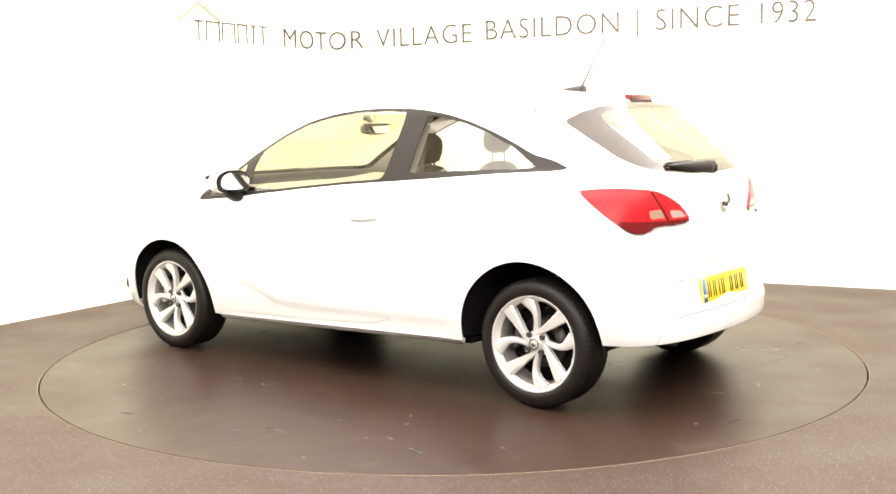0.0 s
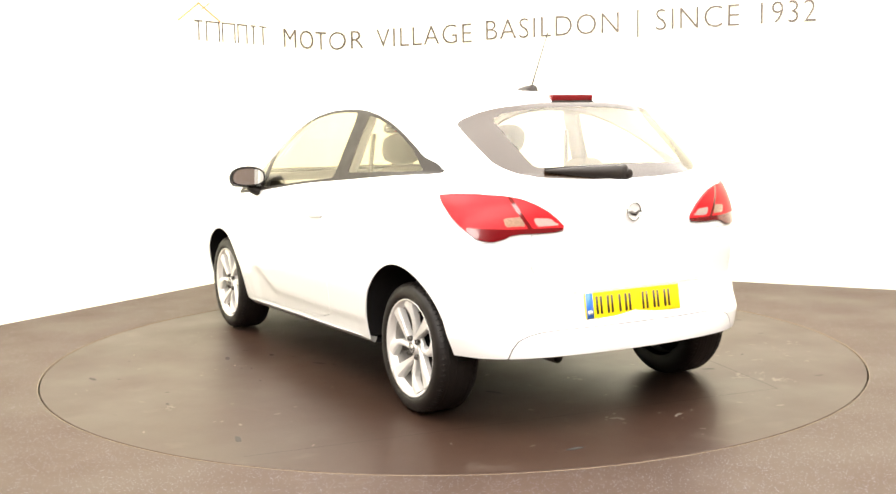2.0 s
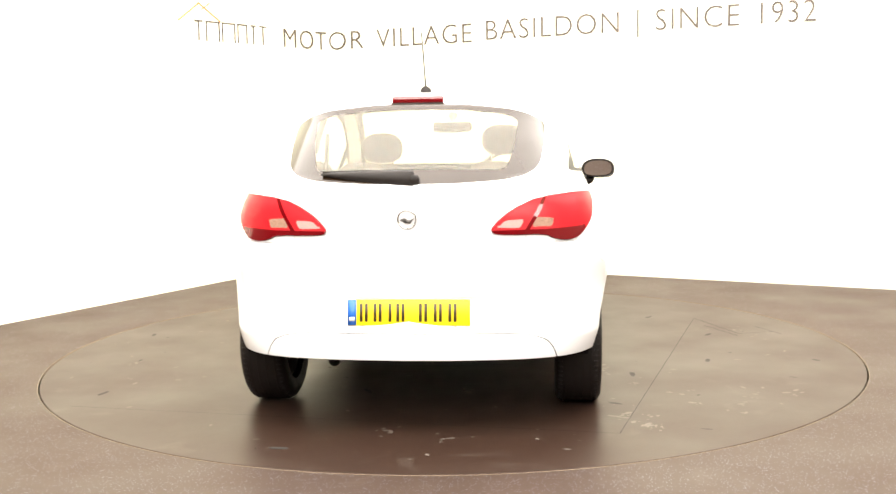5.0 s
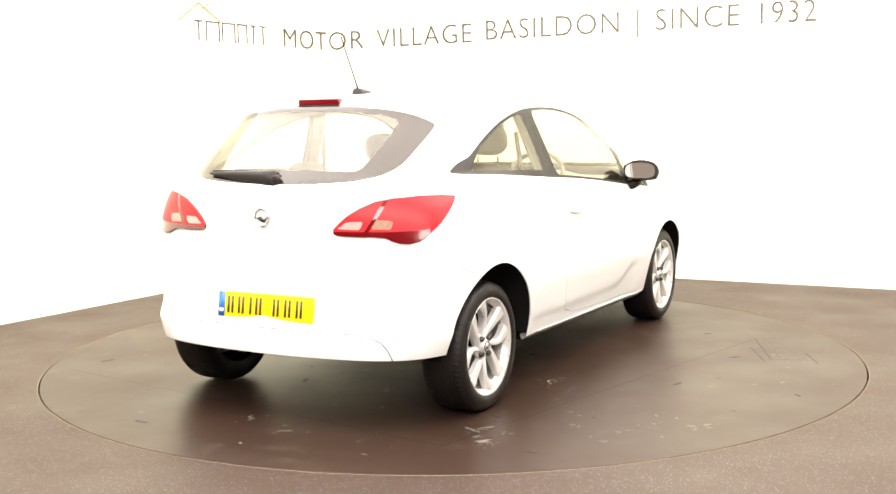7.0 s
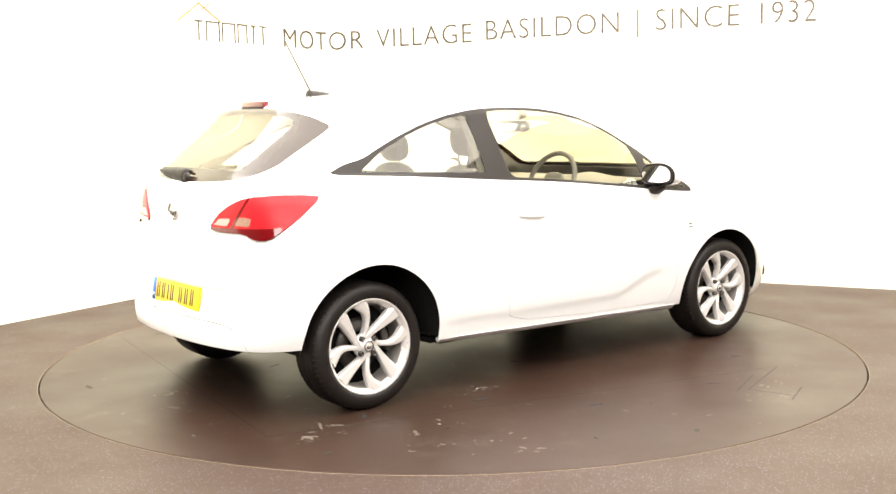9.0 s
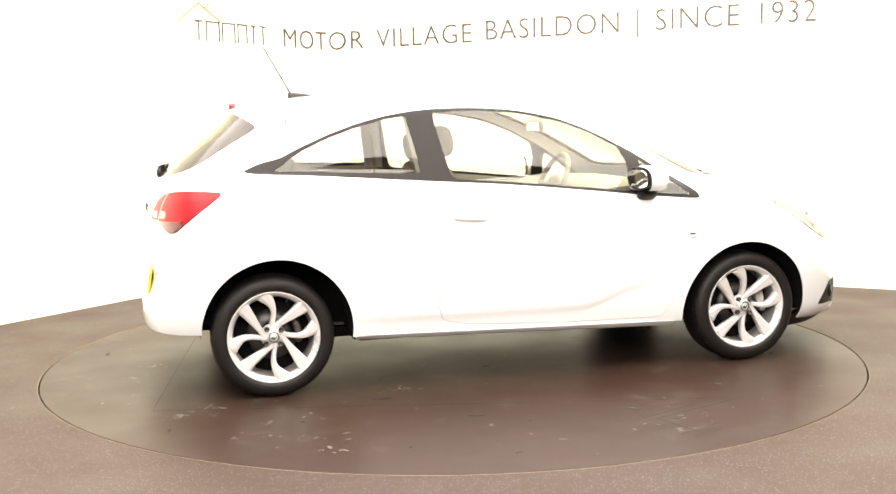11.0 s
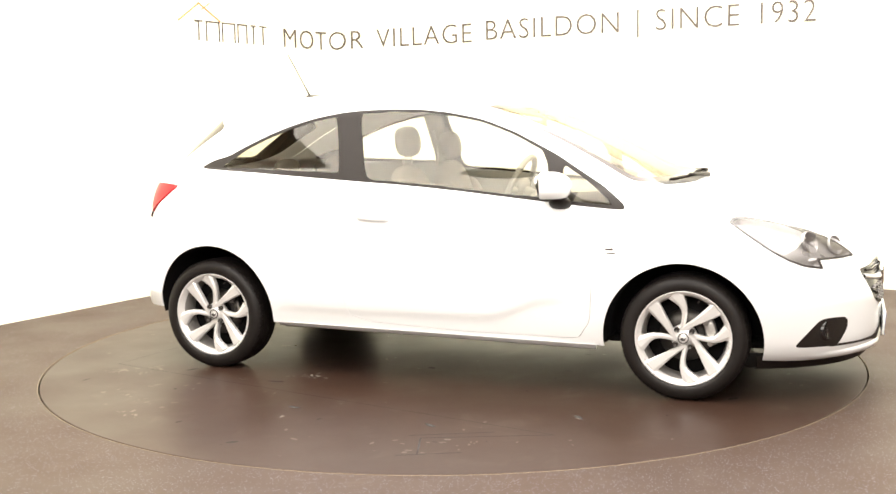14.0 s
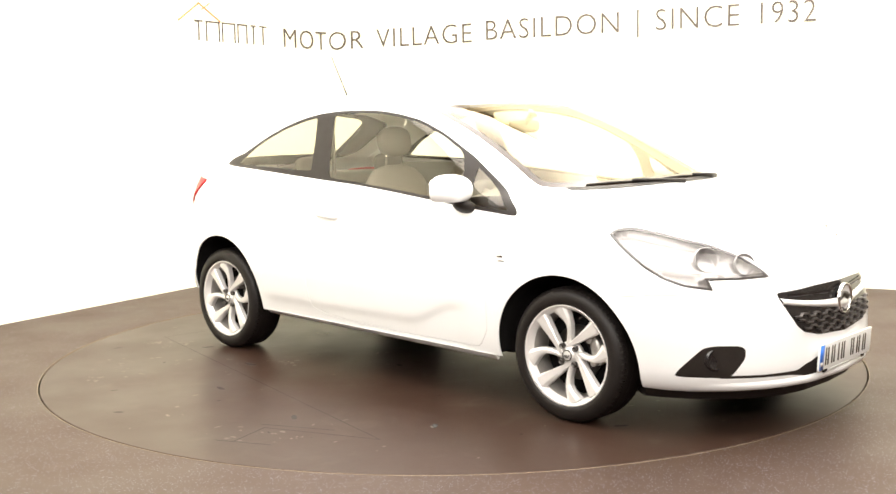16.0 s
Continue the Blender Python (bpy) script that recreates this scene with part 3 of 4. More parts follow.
def panels():
    both = lambda key, name, mat, thick, label="", parent=car: part(name, sheet(half, BODY[key], 2, thick), mat, parent, label)
    made = {}
    made["shell"] = both("shell", "body_shell", PAINT, .006, "white painted body shell with wings and roof")
    made["bonnet"] = both("bonnet", "bonnet", PAINT, .006)
    made["tailgate"] = both("tailgate", "tailgate", PAINT, .006)
    both("valance", "rear_valance", PAINT, .006)
    made["rear_bumper"] = both("rear_bumper", "rear_bumper", PAINT, .006)
    made["front_bumper"] = both("front_bumper", "front_bumper", PAINT, .006)
    for m in (0, 1):
        side_part = lambda key, name, mat, thick, label="", parent=car, proud=0.0: part(name, sheet(half, BODY[key], m, thick + proud, proud), mat, parent, label)
        door = side_part("door", "door", PAINT, .006)
        side_part("window_band", "window_trim", TRIM, .005, "satin black window surround and pillar")
        side_part("quarter_pane", "quarter_window", GLASS, 0, "rear quarter window glass")
        side_part("door_pane", "door_window", GLASS, 0, "door window glass")
        side_part("sail_pane", "sail_window", GLASS, 0, "small triangular front window")
        lamp = side_part("tail", "tail_light", LAMP_RED, .012, "glossy red tail light", proud=.010)
        side_part("tail_split", "seam", LAMP_DARK_RED, .014, "dark joint of the tail light", lamp, .010)
        side_part("tail_amber", "indicator_lens", LAMP_AMBER, .012, "clear brownish indicator lens", lamp, .010)
        side_part("tail_white", "reversing_lens", LAMP_CLEAR, .012, "clear reversing lens", lamp, .010)
        side_part("tail_low", "lower_lens", LAMP_DARK_RED, .012, "darker red lower lens", lamp, .010)
        lamp = side_part("head", "headlight", CLEAR, 0, "clear headlight lens over a grey bezel")
        side_part("head_rim", "rim", LAMP_RIM, .010, "grey edge of the headlight", lamp)
        bm = sheet(half, BODY["head"], m, 0)
        bm.normal_update()
        cen = sum((v.co for v in bm.verts), Vector()) / len(bm.verts)
        for v in bm.verts:
            edge = any(e.is_boundary for e in v.link_edges)
            v.co -= v.normal * (.004 if edge else .030)
        part("bezel", bm, LAMP_GREY, lamp, "silver grey headlight bezel")
        sg = 1 - 2 * m
        for (y, z, r, d) in ((.60, .728, .050, .014), (.475, .705, .044, .010)):
            bm = bmesh.new()
            ox, oy = outline(z, 200, 200)
            x = float(np.interp(-y, -oy[201:], ox[201:])) - d
            mt = Matrix.Translation((x, sg * (y - d * .5), z)) @ Vector((.80, .50 * sg, .30)).to_track_quat("Z", "Y").to_matrix().to_4x4()
            lathe(bm, [(.004, -.035), (r * .55, -.026), (r * .9, -.006), (r, .004), (r * 1.05, .004), (r * 1.08, -.01)], 28, mt, closed=False)
            part("reflector", bm, LAMP_GREY, lamp, "silver headlight reflector")
        made["fog%d" % m] = side_part("fog", "fog_light_bezel", TRIM, .006, "black fog light bezel")
    rear = both("rear_frit", "rear_window", FRIT, .004, "rear window with dark printed border")
    both("rear_pane", "pane", REAR_GLASS, 0, "", rear)
    ws = both("screen", "windscreen", FRIT, .004, "windscreen with dark printed edge")
    both("screen_pane", "pane", SCREEN_GLASS, 0, "", ws)
    both("grille", "grille_opening", GLOSS, .006, "gloss black upper grille")
    both("low_grille", "lower_grille", TRIM, .006, "black lower intake")
    return made


PANELS = panels()


# inner rim alloy, with the shade behind the spokes put into its darker grey
BARREL = material("shaded_inner_rim", (0.30, 0.28, 0.26), 0.5, 0.5, vary=0.15)
TURN = Matrix.Rotation(-math.pi / 2, 4, "X")   # z of a lathe to +y


def ring_sector(bm, pts_in, pts_out, z_in, z_out, depth, m):
    n = len(pts_in)
    top = [[bm.verts.new((*p, z_in)) for p in pts_in], [bm.verts.new((*p, z_out)) for p in pts_out]]
    low = [[bm.verts.new((*p, z_in - depth)) for p in pts_in], [bm.verts.new((*p, z_out - depth)) for p in pts_out]]
    for i in range(n - 1):
        bm.faces.new((top[0][i], top[1][i], top[1][i + 1], top[0][i + 1]))
        bm.faces.new((low[0][i + 1], low[1][i + 1], low[1][i], low[0][i]))
    for side in (0, 1):
        for i in range(n - 1):
            q = (top[side][i], top[side][i + 1], low[side][i + 1], low[side][i])
            bm.faces.new(q if side == 0 else q[::-1])
    bmesh.ops.transform(bm, matrix=m, verts=[v for g in (top, low) for r in g for v in r])


def spoke_mesh(bent):
    """One spoke in the wheel plane (local x out along it), face towards +z, made of a tapered, crowned bar."""
    bm = bmesh.new()
    if bent:
        line = [(.034, .014), (.060, .009), (.085, .005), (.110, .004), (.135, .007), (.158, .017), (.180, .034), (.203, .054)]
        wide = [.011, .011, .011, .0115, .014, .019, .027, .038]
        high = [-.027, -.024, -.020, -.017, -.014, -.011, -.008, -.006]
    else:
        line = [(.018, .032), (.060, .024), (.10, .016), (.14, .009), (.178, .003), (.207, .0)]
        wide = [.010, .013, .0175, .023, .029, .034]
        high = [-.024, -.021, -.016, -.012, -.008, -.005]
    rows = []
    for i, ((x, y), w, h) in enumerate(zip(line, wide, high)):
        a, b = line[max(i - 1, 0)], line[min(i + 1, len(line) - 1)]
        d = Vector((b[0] - a[0], b[1] - a[1])).normalized()
        nx, ny = -d.y, d.x
        ring = [(-1, -.034), (-1, -.006), (-.80, -.001), (.55, 0), (1, -.010), (1, -.034)] if not bent else [(-1, -.034), (-1, -.007), (-.45, 0), (.45, 0), (1, -.007), (1, -.034)]
        rows.append([bm.verts.new((x + nx * w * k, y + ny * w * k, h + dz)) for k, dz in ring])
    for a, b in zip(rows, rows[1:]):
        for k in range(6):
            bm.faces.new((a[k], a[(k + 1) % 6], b[(k + 1) % 6], b[k]))
    bm.faces.new(rows[0])
    bm.faces.new(rows[-1])
    bmesh.ops.recalc_face_normals(bm, faces=bm.faces)
    bmesh.ops.transform(bm, matrix=TURN, verts=bm.verts)
    return bm


def build_wheel(ahead, front):
    """A wheel whose outer face looks to +y; its origin is the hub face; ahead: +1 if the car's front lies towards its +x."""
    bm = bmesh.new()
    prof = [(.200, -.195), (.236, -.203), (.270, -.200), (.290, -.188), (.2985, -.165), (.3005, -.13), (.3005, -.065), (.2985, -.03), (.290, -.006), (.270, .007), (.240, .009), (.224, .002), (.219, -.008)]
    lathe(bm, [(.2 + (r - .2) * .952, h) for r, h in prof], 72, TURN, closed=False)
    top = part("wheel", bmesh.new(), RUBBER, car, "silver multi-spoke alloy wheel with black tyre")
    part("tyre", bm, RUBBER, top, "black rubber tyre")
    bm = bmesh.new()
    for g in (-.155, -.115, -.078, -.04):
        lathe(bm, [(.2955, g - .004), (.2963, g - .003), (.2963, g + .003), (.2955, g + .004)], 72, TURN, closed=False)
    for i in range(72):
        a = 2 * math.pi * i / 72
        for g, s in ((-.178, 1), (-.016, -1)):
            box(bm, -.003, .003, -.002, .0015, -.012, .012, Matrix.Rotation(a, 4, "Y") @ Matrix.Translation((0, g, .2890)) @ Matrix.Rotation(s * .5, 4, "X") @ Matrix.Rotation(math.pi / 2, 4, "X"))
    part("tread", bm, RUBBER, top)
    bm = bmesh.new()
    lathe(bm, [(.196, -.030), (.202, -.016), (.212, -.006), (.2215, .004), (.2225, .001), (.221, -.012), (.206, -.03), (.196, -.030)], 72, TURN, closed=False)
    rim = part("rim", bm, ALLOY, top, "silver alloy rim")
    # barrel in the darkened grey, so the gaps between spokes look shaded
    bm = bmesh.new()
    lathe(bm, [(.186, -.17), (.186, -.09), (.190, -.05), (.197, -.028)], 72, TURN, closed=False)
    part("barrel", bm, BARREL, rim, "inner alloy rim, its grey darkened for shade behind the spokes")
    bent, straight = None, None
    for k in range(4):
        for b in (True, False):
            a = radians((4 if b else 46) + 90 * k)
            m = Matrix.Rotation(-a, 4, "Y")
            if k == 0:
                ob = part("spoke", spoke_mesh(b), ALLOY, rim, "", smooth=False)
                if b:
                    bent = ob.data
                else:
                    straight = ob.data
            else:
                ob = new("spoke", bent if b else straight)
                ob.parent = rim
            ob.matrix_basis = m
    bm = bmesh.new()
    lathe(bm, [(.0, -.055), (.062, -.055), (.060, -.040), (.050, -.032), (.032, -.026), (.029, -.016), (.026, -.013), (0.001, -.011)], 40, TURN, closed=False)
    part("hub", bm, ALLOY, rim)
    bm = bmesh.new()
    lathe(bm, [(.0255, -.0125), (.0255, -.0100), (.021, -.0100), (.021, -.0115)], 32, TURN, closed=False)
    slab(bm, [(-.015, -.006), (-.003, .004), (.004, -.005), (.016, .004), (.006, .012), (-.006, .011)], .002, TURN @ Matrix.Translation((0, 0, -.0112)))
    part("hub_badge", bm, STEEL_DARK, rim)
    for k in range(4):
        a = radians(50 + 90 * k)
        bm = bmesh.new()
        lathe(bm, [(.0125, -.03), (.0125, -.016), (.0105, -.011), (.009, -.011), (.008, -.018), (.001, -.018)], 14, Matrix.Rotation(-a, 4, "Y") @ Matrix.Translation((.049, 0, 0)) @ TURN, closed=False)
        part("wheel_bolt", bm, STEEL_DARK, rim)
    bm = bmesh.new()
    lathe(bm, [(.06, -.095), (.122, -.095), (.122, -.112), (.06, -.112)], 40, TURN, closed=False)
    part("brake_disc", bm, STEEL_DARK, top, "grey steel brake disc")
    bm = bmesh.new()
    lathe(bm, [(.001, -.12), (.19, -.12), (.19, -.125)], 40, TURN, closed=False)
    part("brake_backing", bm, BLACK, top)
    # caliper on the side towards the car's front, with its bracket bolts
    turn = Matrix.Rotation(radians(-14 if ahead > 0 else 194), 4, "Y")
    bm = bmesh.new()
    cushion(bm, .055 if front else .040, .05, .135 if front else .09, turn @ Matrix.Translation((.122, -.075, 0)), 8)
    cal = part("brake_caliper", bm, CALIPER if front else STEEL_DARK, top, "grey metal brake caliper")
    for z in (-.05, .05):
        bm = bmesh.new()
        lathe(bm, [(.016, -.07), (.016, -.036), (.011, -.031), (.001, -.031)], 12, turn @ Matrix.Translation((.112, 0, z)) @ TURN, closed=False)
        part("caliper_bolt", bm, CALIPER if front else STEEL_DARK, cal)
    # valve stem
    bm = bmesh.new()
    tube(bm, [(-.070, -.035, .176), (-.066, -.014, .168)], .004, 8)
    part("valve", bm, TRIM, rim, "small black tyre valve")
    return top


CALIPER = material("bare_cast_metal", (0.50, 0.48, 0.45), 0.38, 0.8, vary=0.15, scale=40)


def wheels():
    for x, y, z, turn in ((1.253, .830, .2965, 0), (-1.260, .814, .2965, 0), (1.253, -.830, .2965, 180), (-1.260, -.814, .2965, 180)):
        build_wheel(1 if turn == 0 else -1, x > 0).matrix_basis = pose(x, y, z, 0, 0, turn)


wheels()


def arches():
    """Dark wheel housings and underbody."""
    for cx, cz, r in ((-1.238, .316, .364), (1.247, .285, .370)):
        for s in (1, -1):
            bm = bmesh.new()
            rows = []
            for k in range(25):
                a = radians(-4 + 188 * k / 24)
                x, z = cx + r * math.cos(a), cz + r * math.sin(a)
                ox, oy = outline(max(z, .24), 120, 120)
                edge = float(np.interp(x, ox, oy)) - .008
                rows.append([bm.verts.new((x, s * y, z)) for y in (edge, .64, .48)])
            for a, b in zip(rows, rows[1:]):
                for k in range(2):
                    bm.faces.new((a[k], b[k], b[k + 1], a[k + 1]))
            bm.faces.new([row[2] for row in rows])
            part("wheel_housing", bm, BLACK, car, "black wheel arch liner")
    bm = bmesh.new()
    box(bm, -1.02, 1.80, -.50, .50, .215, .26, None, .01)
    box(bm, -.86, .88, -.73, .73, .24, .27, None, .01)
    box(bm, -1.74, -.98, -.60, .60, .335, .36, None, .01)
    box(bm, .86, 1.90, -.60, .60, .22, .25, None, .01)
    for s in (1, -1):
        box(bm, -.84, .84, s * .745 - .035, s * .745 + .035, .245, .272, None, .004)
    part("underbody", bm, BLACK, car, "black underbody")


arches()


# ---- fittings of the car ----
def rows_sheet(bm, rows):
    vs = [[bm.verts.new(p) for p in r] for r in rows]
    for a, b in zip(vs, vs[1:]):
        for k in range(len(a) - 1):
            bm.faces.new((a[k], a[k + 1], b[k + 1], b[k]))
    return vs


def surface_x(y, z, front=True):
    """x of the body's front or rear face at y and z."""
    x, yy = outline(z, 200, 200)
    if front:
        return float(np.interp(-abs(y), -yy[201:], x[201:]))
    return float(np.interp(abs(y), yy[:200], x[:200]))


def mirrors():
    for s in (1, -1):
        bm = bmesh.new()
        cushion(bm, .210, .224, .144, Matrix.Translation((.640, s * .890, .998)) @ Matrix.Rotation(s * radians(-10), 4, "Z"), 14, 2.3)
        for v in bm.verts:   # flat underside
            if v.co.z < .948:
                v.co.z = .948 + (v.co.z - .948) * .25
        bmesh.ops.bisect_plane(bm, geom=list(bm.verts) + list(bm.edges) + list(bm.faces), plane_co=(.600, s * .885, 1), plane_no=Matrix.Rotation(s * radians(-10), 3, "Z") @ Vector((-1, 0, 0)), clear_outer=True)
        cap = part("door_mirror", bm, PAINT, car, "white door mirror with black foot")
        bm = bmesh.new()
        m = Matrix.Translation((.597, s * .894, .998)) @ Matrix.Rotation(s * radians(-10), 4, "Z") @ Matrix.Rotation(-math.pi / 2, 4, "Y")
        pts = [(.056 * math.copysign(abs(math.cos(a)) ** .75, math.cos(a)), .083 * math.copysign(abs(math.sin(a)) ** .75, math.sin(a))) for a in [2 * math.pi * k / 32 for k in range(32)]]
        slab(bm, [(x * (1.13 if x > 0 else .84), y * 1.20) for x, y in pts], -.02, m)
        part("housing", bm, TRIM, cap, "black mirror housing", smooth=False)
        bm = bmesh.new()
        slab(bm, [(x * (.98 if x > 0 else .70), y * 1.06) for x, y in pts], .004, m @ Matrix.Translation((0, 0, .006)) @ Matrix.Rotation(radians(-8), 4, "Y"))
        part("mirror_glass", bm, MIRROR, cap, "mirror glass", smooth=False)
        bm = bmesh.new()
        cushion(bm, .105, .13, .055, Matrix.Translation((.675, s * .815, .915)) @ Matrix.Rotation(s * radians(25), 4, "X"), 8, 2.8)
        part("foot", bm, TRIM, cap, "black mirror foot")


mirrors()


def roof_fittings():
    bm = bmesh.new()
    rows = []
    for i in range(9):
        t = i / 8
        x = -1.062 + .15 * t
        zc = 1.452 + .026 * t * 0 + .012 * t
        w, h = .022 * (1 - t ** 2.5) + .004, .030 * (1 - t ** 1.6) + .003
        rows.append([(x, w * math.cos(a), zc - .006 + h * math.sin(a)) for a in [math.pi * k / 10 for k in range(11)]])
    vs = rows_sheet(bm, rows)
    bm.faces.new(vs[0])
    bmesh.ops.recalc_face_normals(bm, faces=bm.faces)
    base = part("aerial", bm, TRIM, car, "black roof aerial")
    bm = bmesh.new()
    tube(bm, [(-1.046, 0, 1.472), (-1.075, 0, 1.525), (-1.185, 0, 1.722)], [.005, .0036, .003], 8)
    part("mast", bm, TRIM, base, "thin black aerial mast")
    # high brake light on the lip of the roof
    bm = bmesh.new()
    box(bm, -1.385, -1.352, -.117, .117, 1.393, 1.424, None, .006)
    lamp = part("high_brake_light", bm, LAMP_DARK_RED, car, "red high-level brake light")
    bm = bmesh.new()
    box(bm, -1.388, -1.345, -.121, .121, 1.386, 1.394, None, .002)
    part("lamp_base", bm, TRIM, lamp)


roof_fittings()


def wipers():
    bm = bmesh.new()
    rows = []
    for i in range(9):
        t = i / 8
        y = -.02 + .40 * t
        z = 1.068 + .022 * t
        x = surface_x(y, z, False) - .020
        h = .034 * (1 - t) ** .8 + .005
        rows.append([(x + .010, y, z - h), (x - .006, y, z - h * .8), (x - .012 + .006 * t, y, z), (x - .004, y, z + h * .8), (x + .012, y, z + h)])
    vs = rows_sheet(bm, rows)
    bm.faces.new(vs[0])
    bm.faces.new(vs[-1][::-1])
    bmesh.ops.recalc_face_normals(bm, faces=bm.faces)
    w = part("rear_wiper", bm, TRIM, car, "black rear wiper resting low on the glass")
    bm = bmesh.new()
    tube(bm, [(surface_x(-.01, 1.092, False) - .012, -.02, 1.094), (surface_x(.2, 1.10, False) - .012, .2, 1.102), (surface_x(.37, 1.097, False) - .01, .375, 1.098)], .006, 6)
    part("blade", bm, TRIM, w, "black wiper blade")
    bm = bmesh.new()
    lathe(bm, [(.022, -.01), (.022, .006), (.016, .010), (.001, .011)], 20, Matrix.Translation((surface_x(0, 1.065, False) - .018, -.025, 1.066)) @ Matrix.Rotation(-math.pi / 2, 4, "Y"), closed=False)
    part("pivot", bm, TRIM, w)
    for y0, y1, yp in ((-.52, .06, .14), (.05, .58, .62)):
        bm = bmesh.new()
        pts = []
        for i in range(7):
            y = y0 + (y1 - y0) * i / 6
            z = 1.014 + .003 * math.sin(i)
            pts.append((surface_x(y, z) + .014, y, z))
        tube(bm, pts, .0055, 6)
        w = part("front_wiper", bm, TRIM, car, "black windscreen wiper")
        bm = bmesh.new()
        m = pts[3]
        tube(bm, [(surface_x(yp, .995) + .012, yp, 1.0), (m[0] + .02, (m[1] + yp) / 2, 1.012), (m[0] + .012, m[1], m[2] + .008)], [.013, .010, .006], 8)
        part("arm", bm, TRIM, w, "black wiper arm")
    bm = bmesh.new()
    rows = []
    for i in range(25):
        y = -.62 + 1.24 * i / 24
        rows.append([(surface_x(y, 1.006) + .004, y, 1.008), (surface_x(y, .995) + .006, y, .998)])
    rows_sheet(bm, rows)
    part("cowl_strip", bm, TRIM, car, "black scuttle strip under the windscreen")


wipers()


CHROME_SOFT = material("bright_silver_trim", (0.86, 0.85, 0.84), 0.3, 0.25, coat=0.5, vary=0.03)


def badge(name, x, z, r, facing):
    m = Matrix.Translation((x, 0, z)) @ Matrix.Rotation(facing * math.pi / 2, 4, "Y")
    bm = bmesh.new()
    lathe(bm, [(r * .84, 0), (r * .86, .006), (r * .94, .009), (r, .006), (r, -.004)], 40, m, closed=False)
    b = part(name, bm, CHROME, car, "round chrome badge")
    bm = bmesh.new()
    lathe(bm, [(r * .85, .001), (.001, .002)], 40, m, closed=False)
    part("badge_field", bm, CHROME_SOFT, b, "bright silver badge centre")
    bm = bmesh.new()
    slab(bm, [(-r * .75, -r * .08), (-r * .2, r * .16), (r * .25, -r * .1), (r * .75, r * .1), (r * .2, r * .42), (-r * .3, r * .5)], .006, m @ Matrix.Rotation(math.pi / 2, 4, "Z"))
    part("badge_relief", bm, STEEL_DARK, b)


badge("rear_badge", -1.826, .907, .041, -1)
badge("front_badge", 2.122, .525, .066, 1)


def plate(name, x, z, tilt, back, label):
    """Number plate with its blue band and plain dark marks; seen from the outside."""
    face = -1 if back else 1
    m = Matrix.Translation((x, 0, z)) @ Matrix.Rotation(radians(tilt), 4, "Y") @ Matrix.Rotation(face * math.pi / 2, 4, "Z") @ Matrix.Rotation(math.pi / 2, 4, "X")
    bm = bmesh.new()
    box(bm, -.26, .26, -.0555, .0555, -.006, .004, m, .002)
    p = part(name, bm, YELLOW if back else WHITE_PLATE, car, label)
    bm = bmesh.new()
    box(bm, -.259, -.222, -.0545, .0545, .0041, .0048, m)
    part("blue_band", bm, BLUE, p, "blue band")
    bm = bmesh.new()
    box(bm, -.252, -.229, -.036, -.020, .005, .0056, m)
    part("band_mark", bm, WHITE_PLATE, p)
    for cx in (-.190, -.131, -.078, -.034, .062, .124, .186):
        for dx in ((-.011, .011) if cx != -.078 else (0,)):
            bm = bmesh.new()
            box(bm, cx + dx - .006, cx + dx + .006, -.038, .038, .0041, .0050, m)
            part("dark_bar", bm, MARK, p)
    bm = bmesh.new()
    box(bm, -.17, .17, -.066, -.058, -.004, .002, m)
    part("maker_strip", bm, WHITE_PLATE, p)
    for x in (-.19, .19):
        bm = bmesh.new()
        box(bm, x - .016, x + .016, -.068, -.057, -.006, .003, m, .001)
        part("strip_end", bm, TRIM, p)
    return p


plate("rear_number_plate", -1.830, .512, 9, True, "yellow rear number plate with blue band and dark marks")
plate("front_number_plate", 2.131, .305, 4, False, "white front number plate with blue band and dark marks")


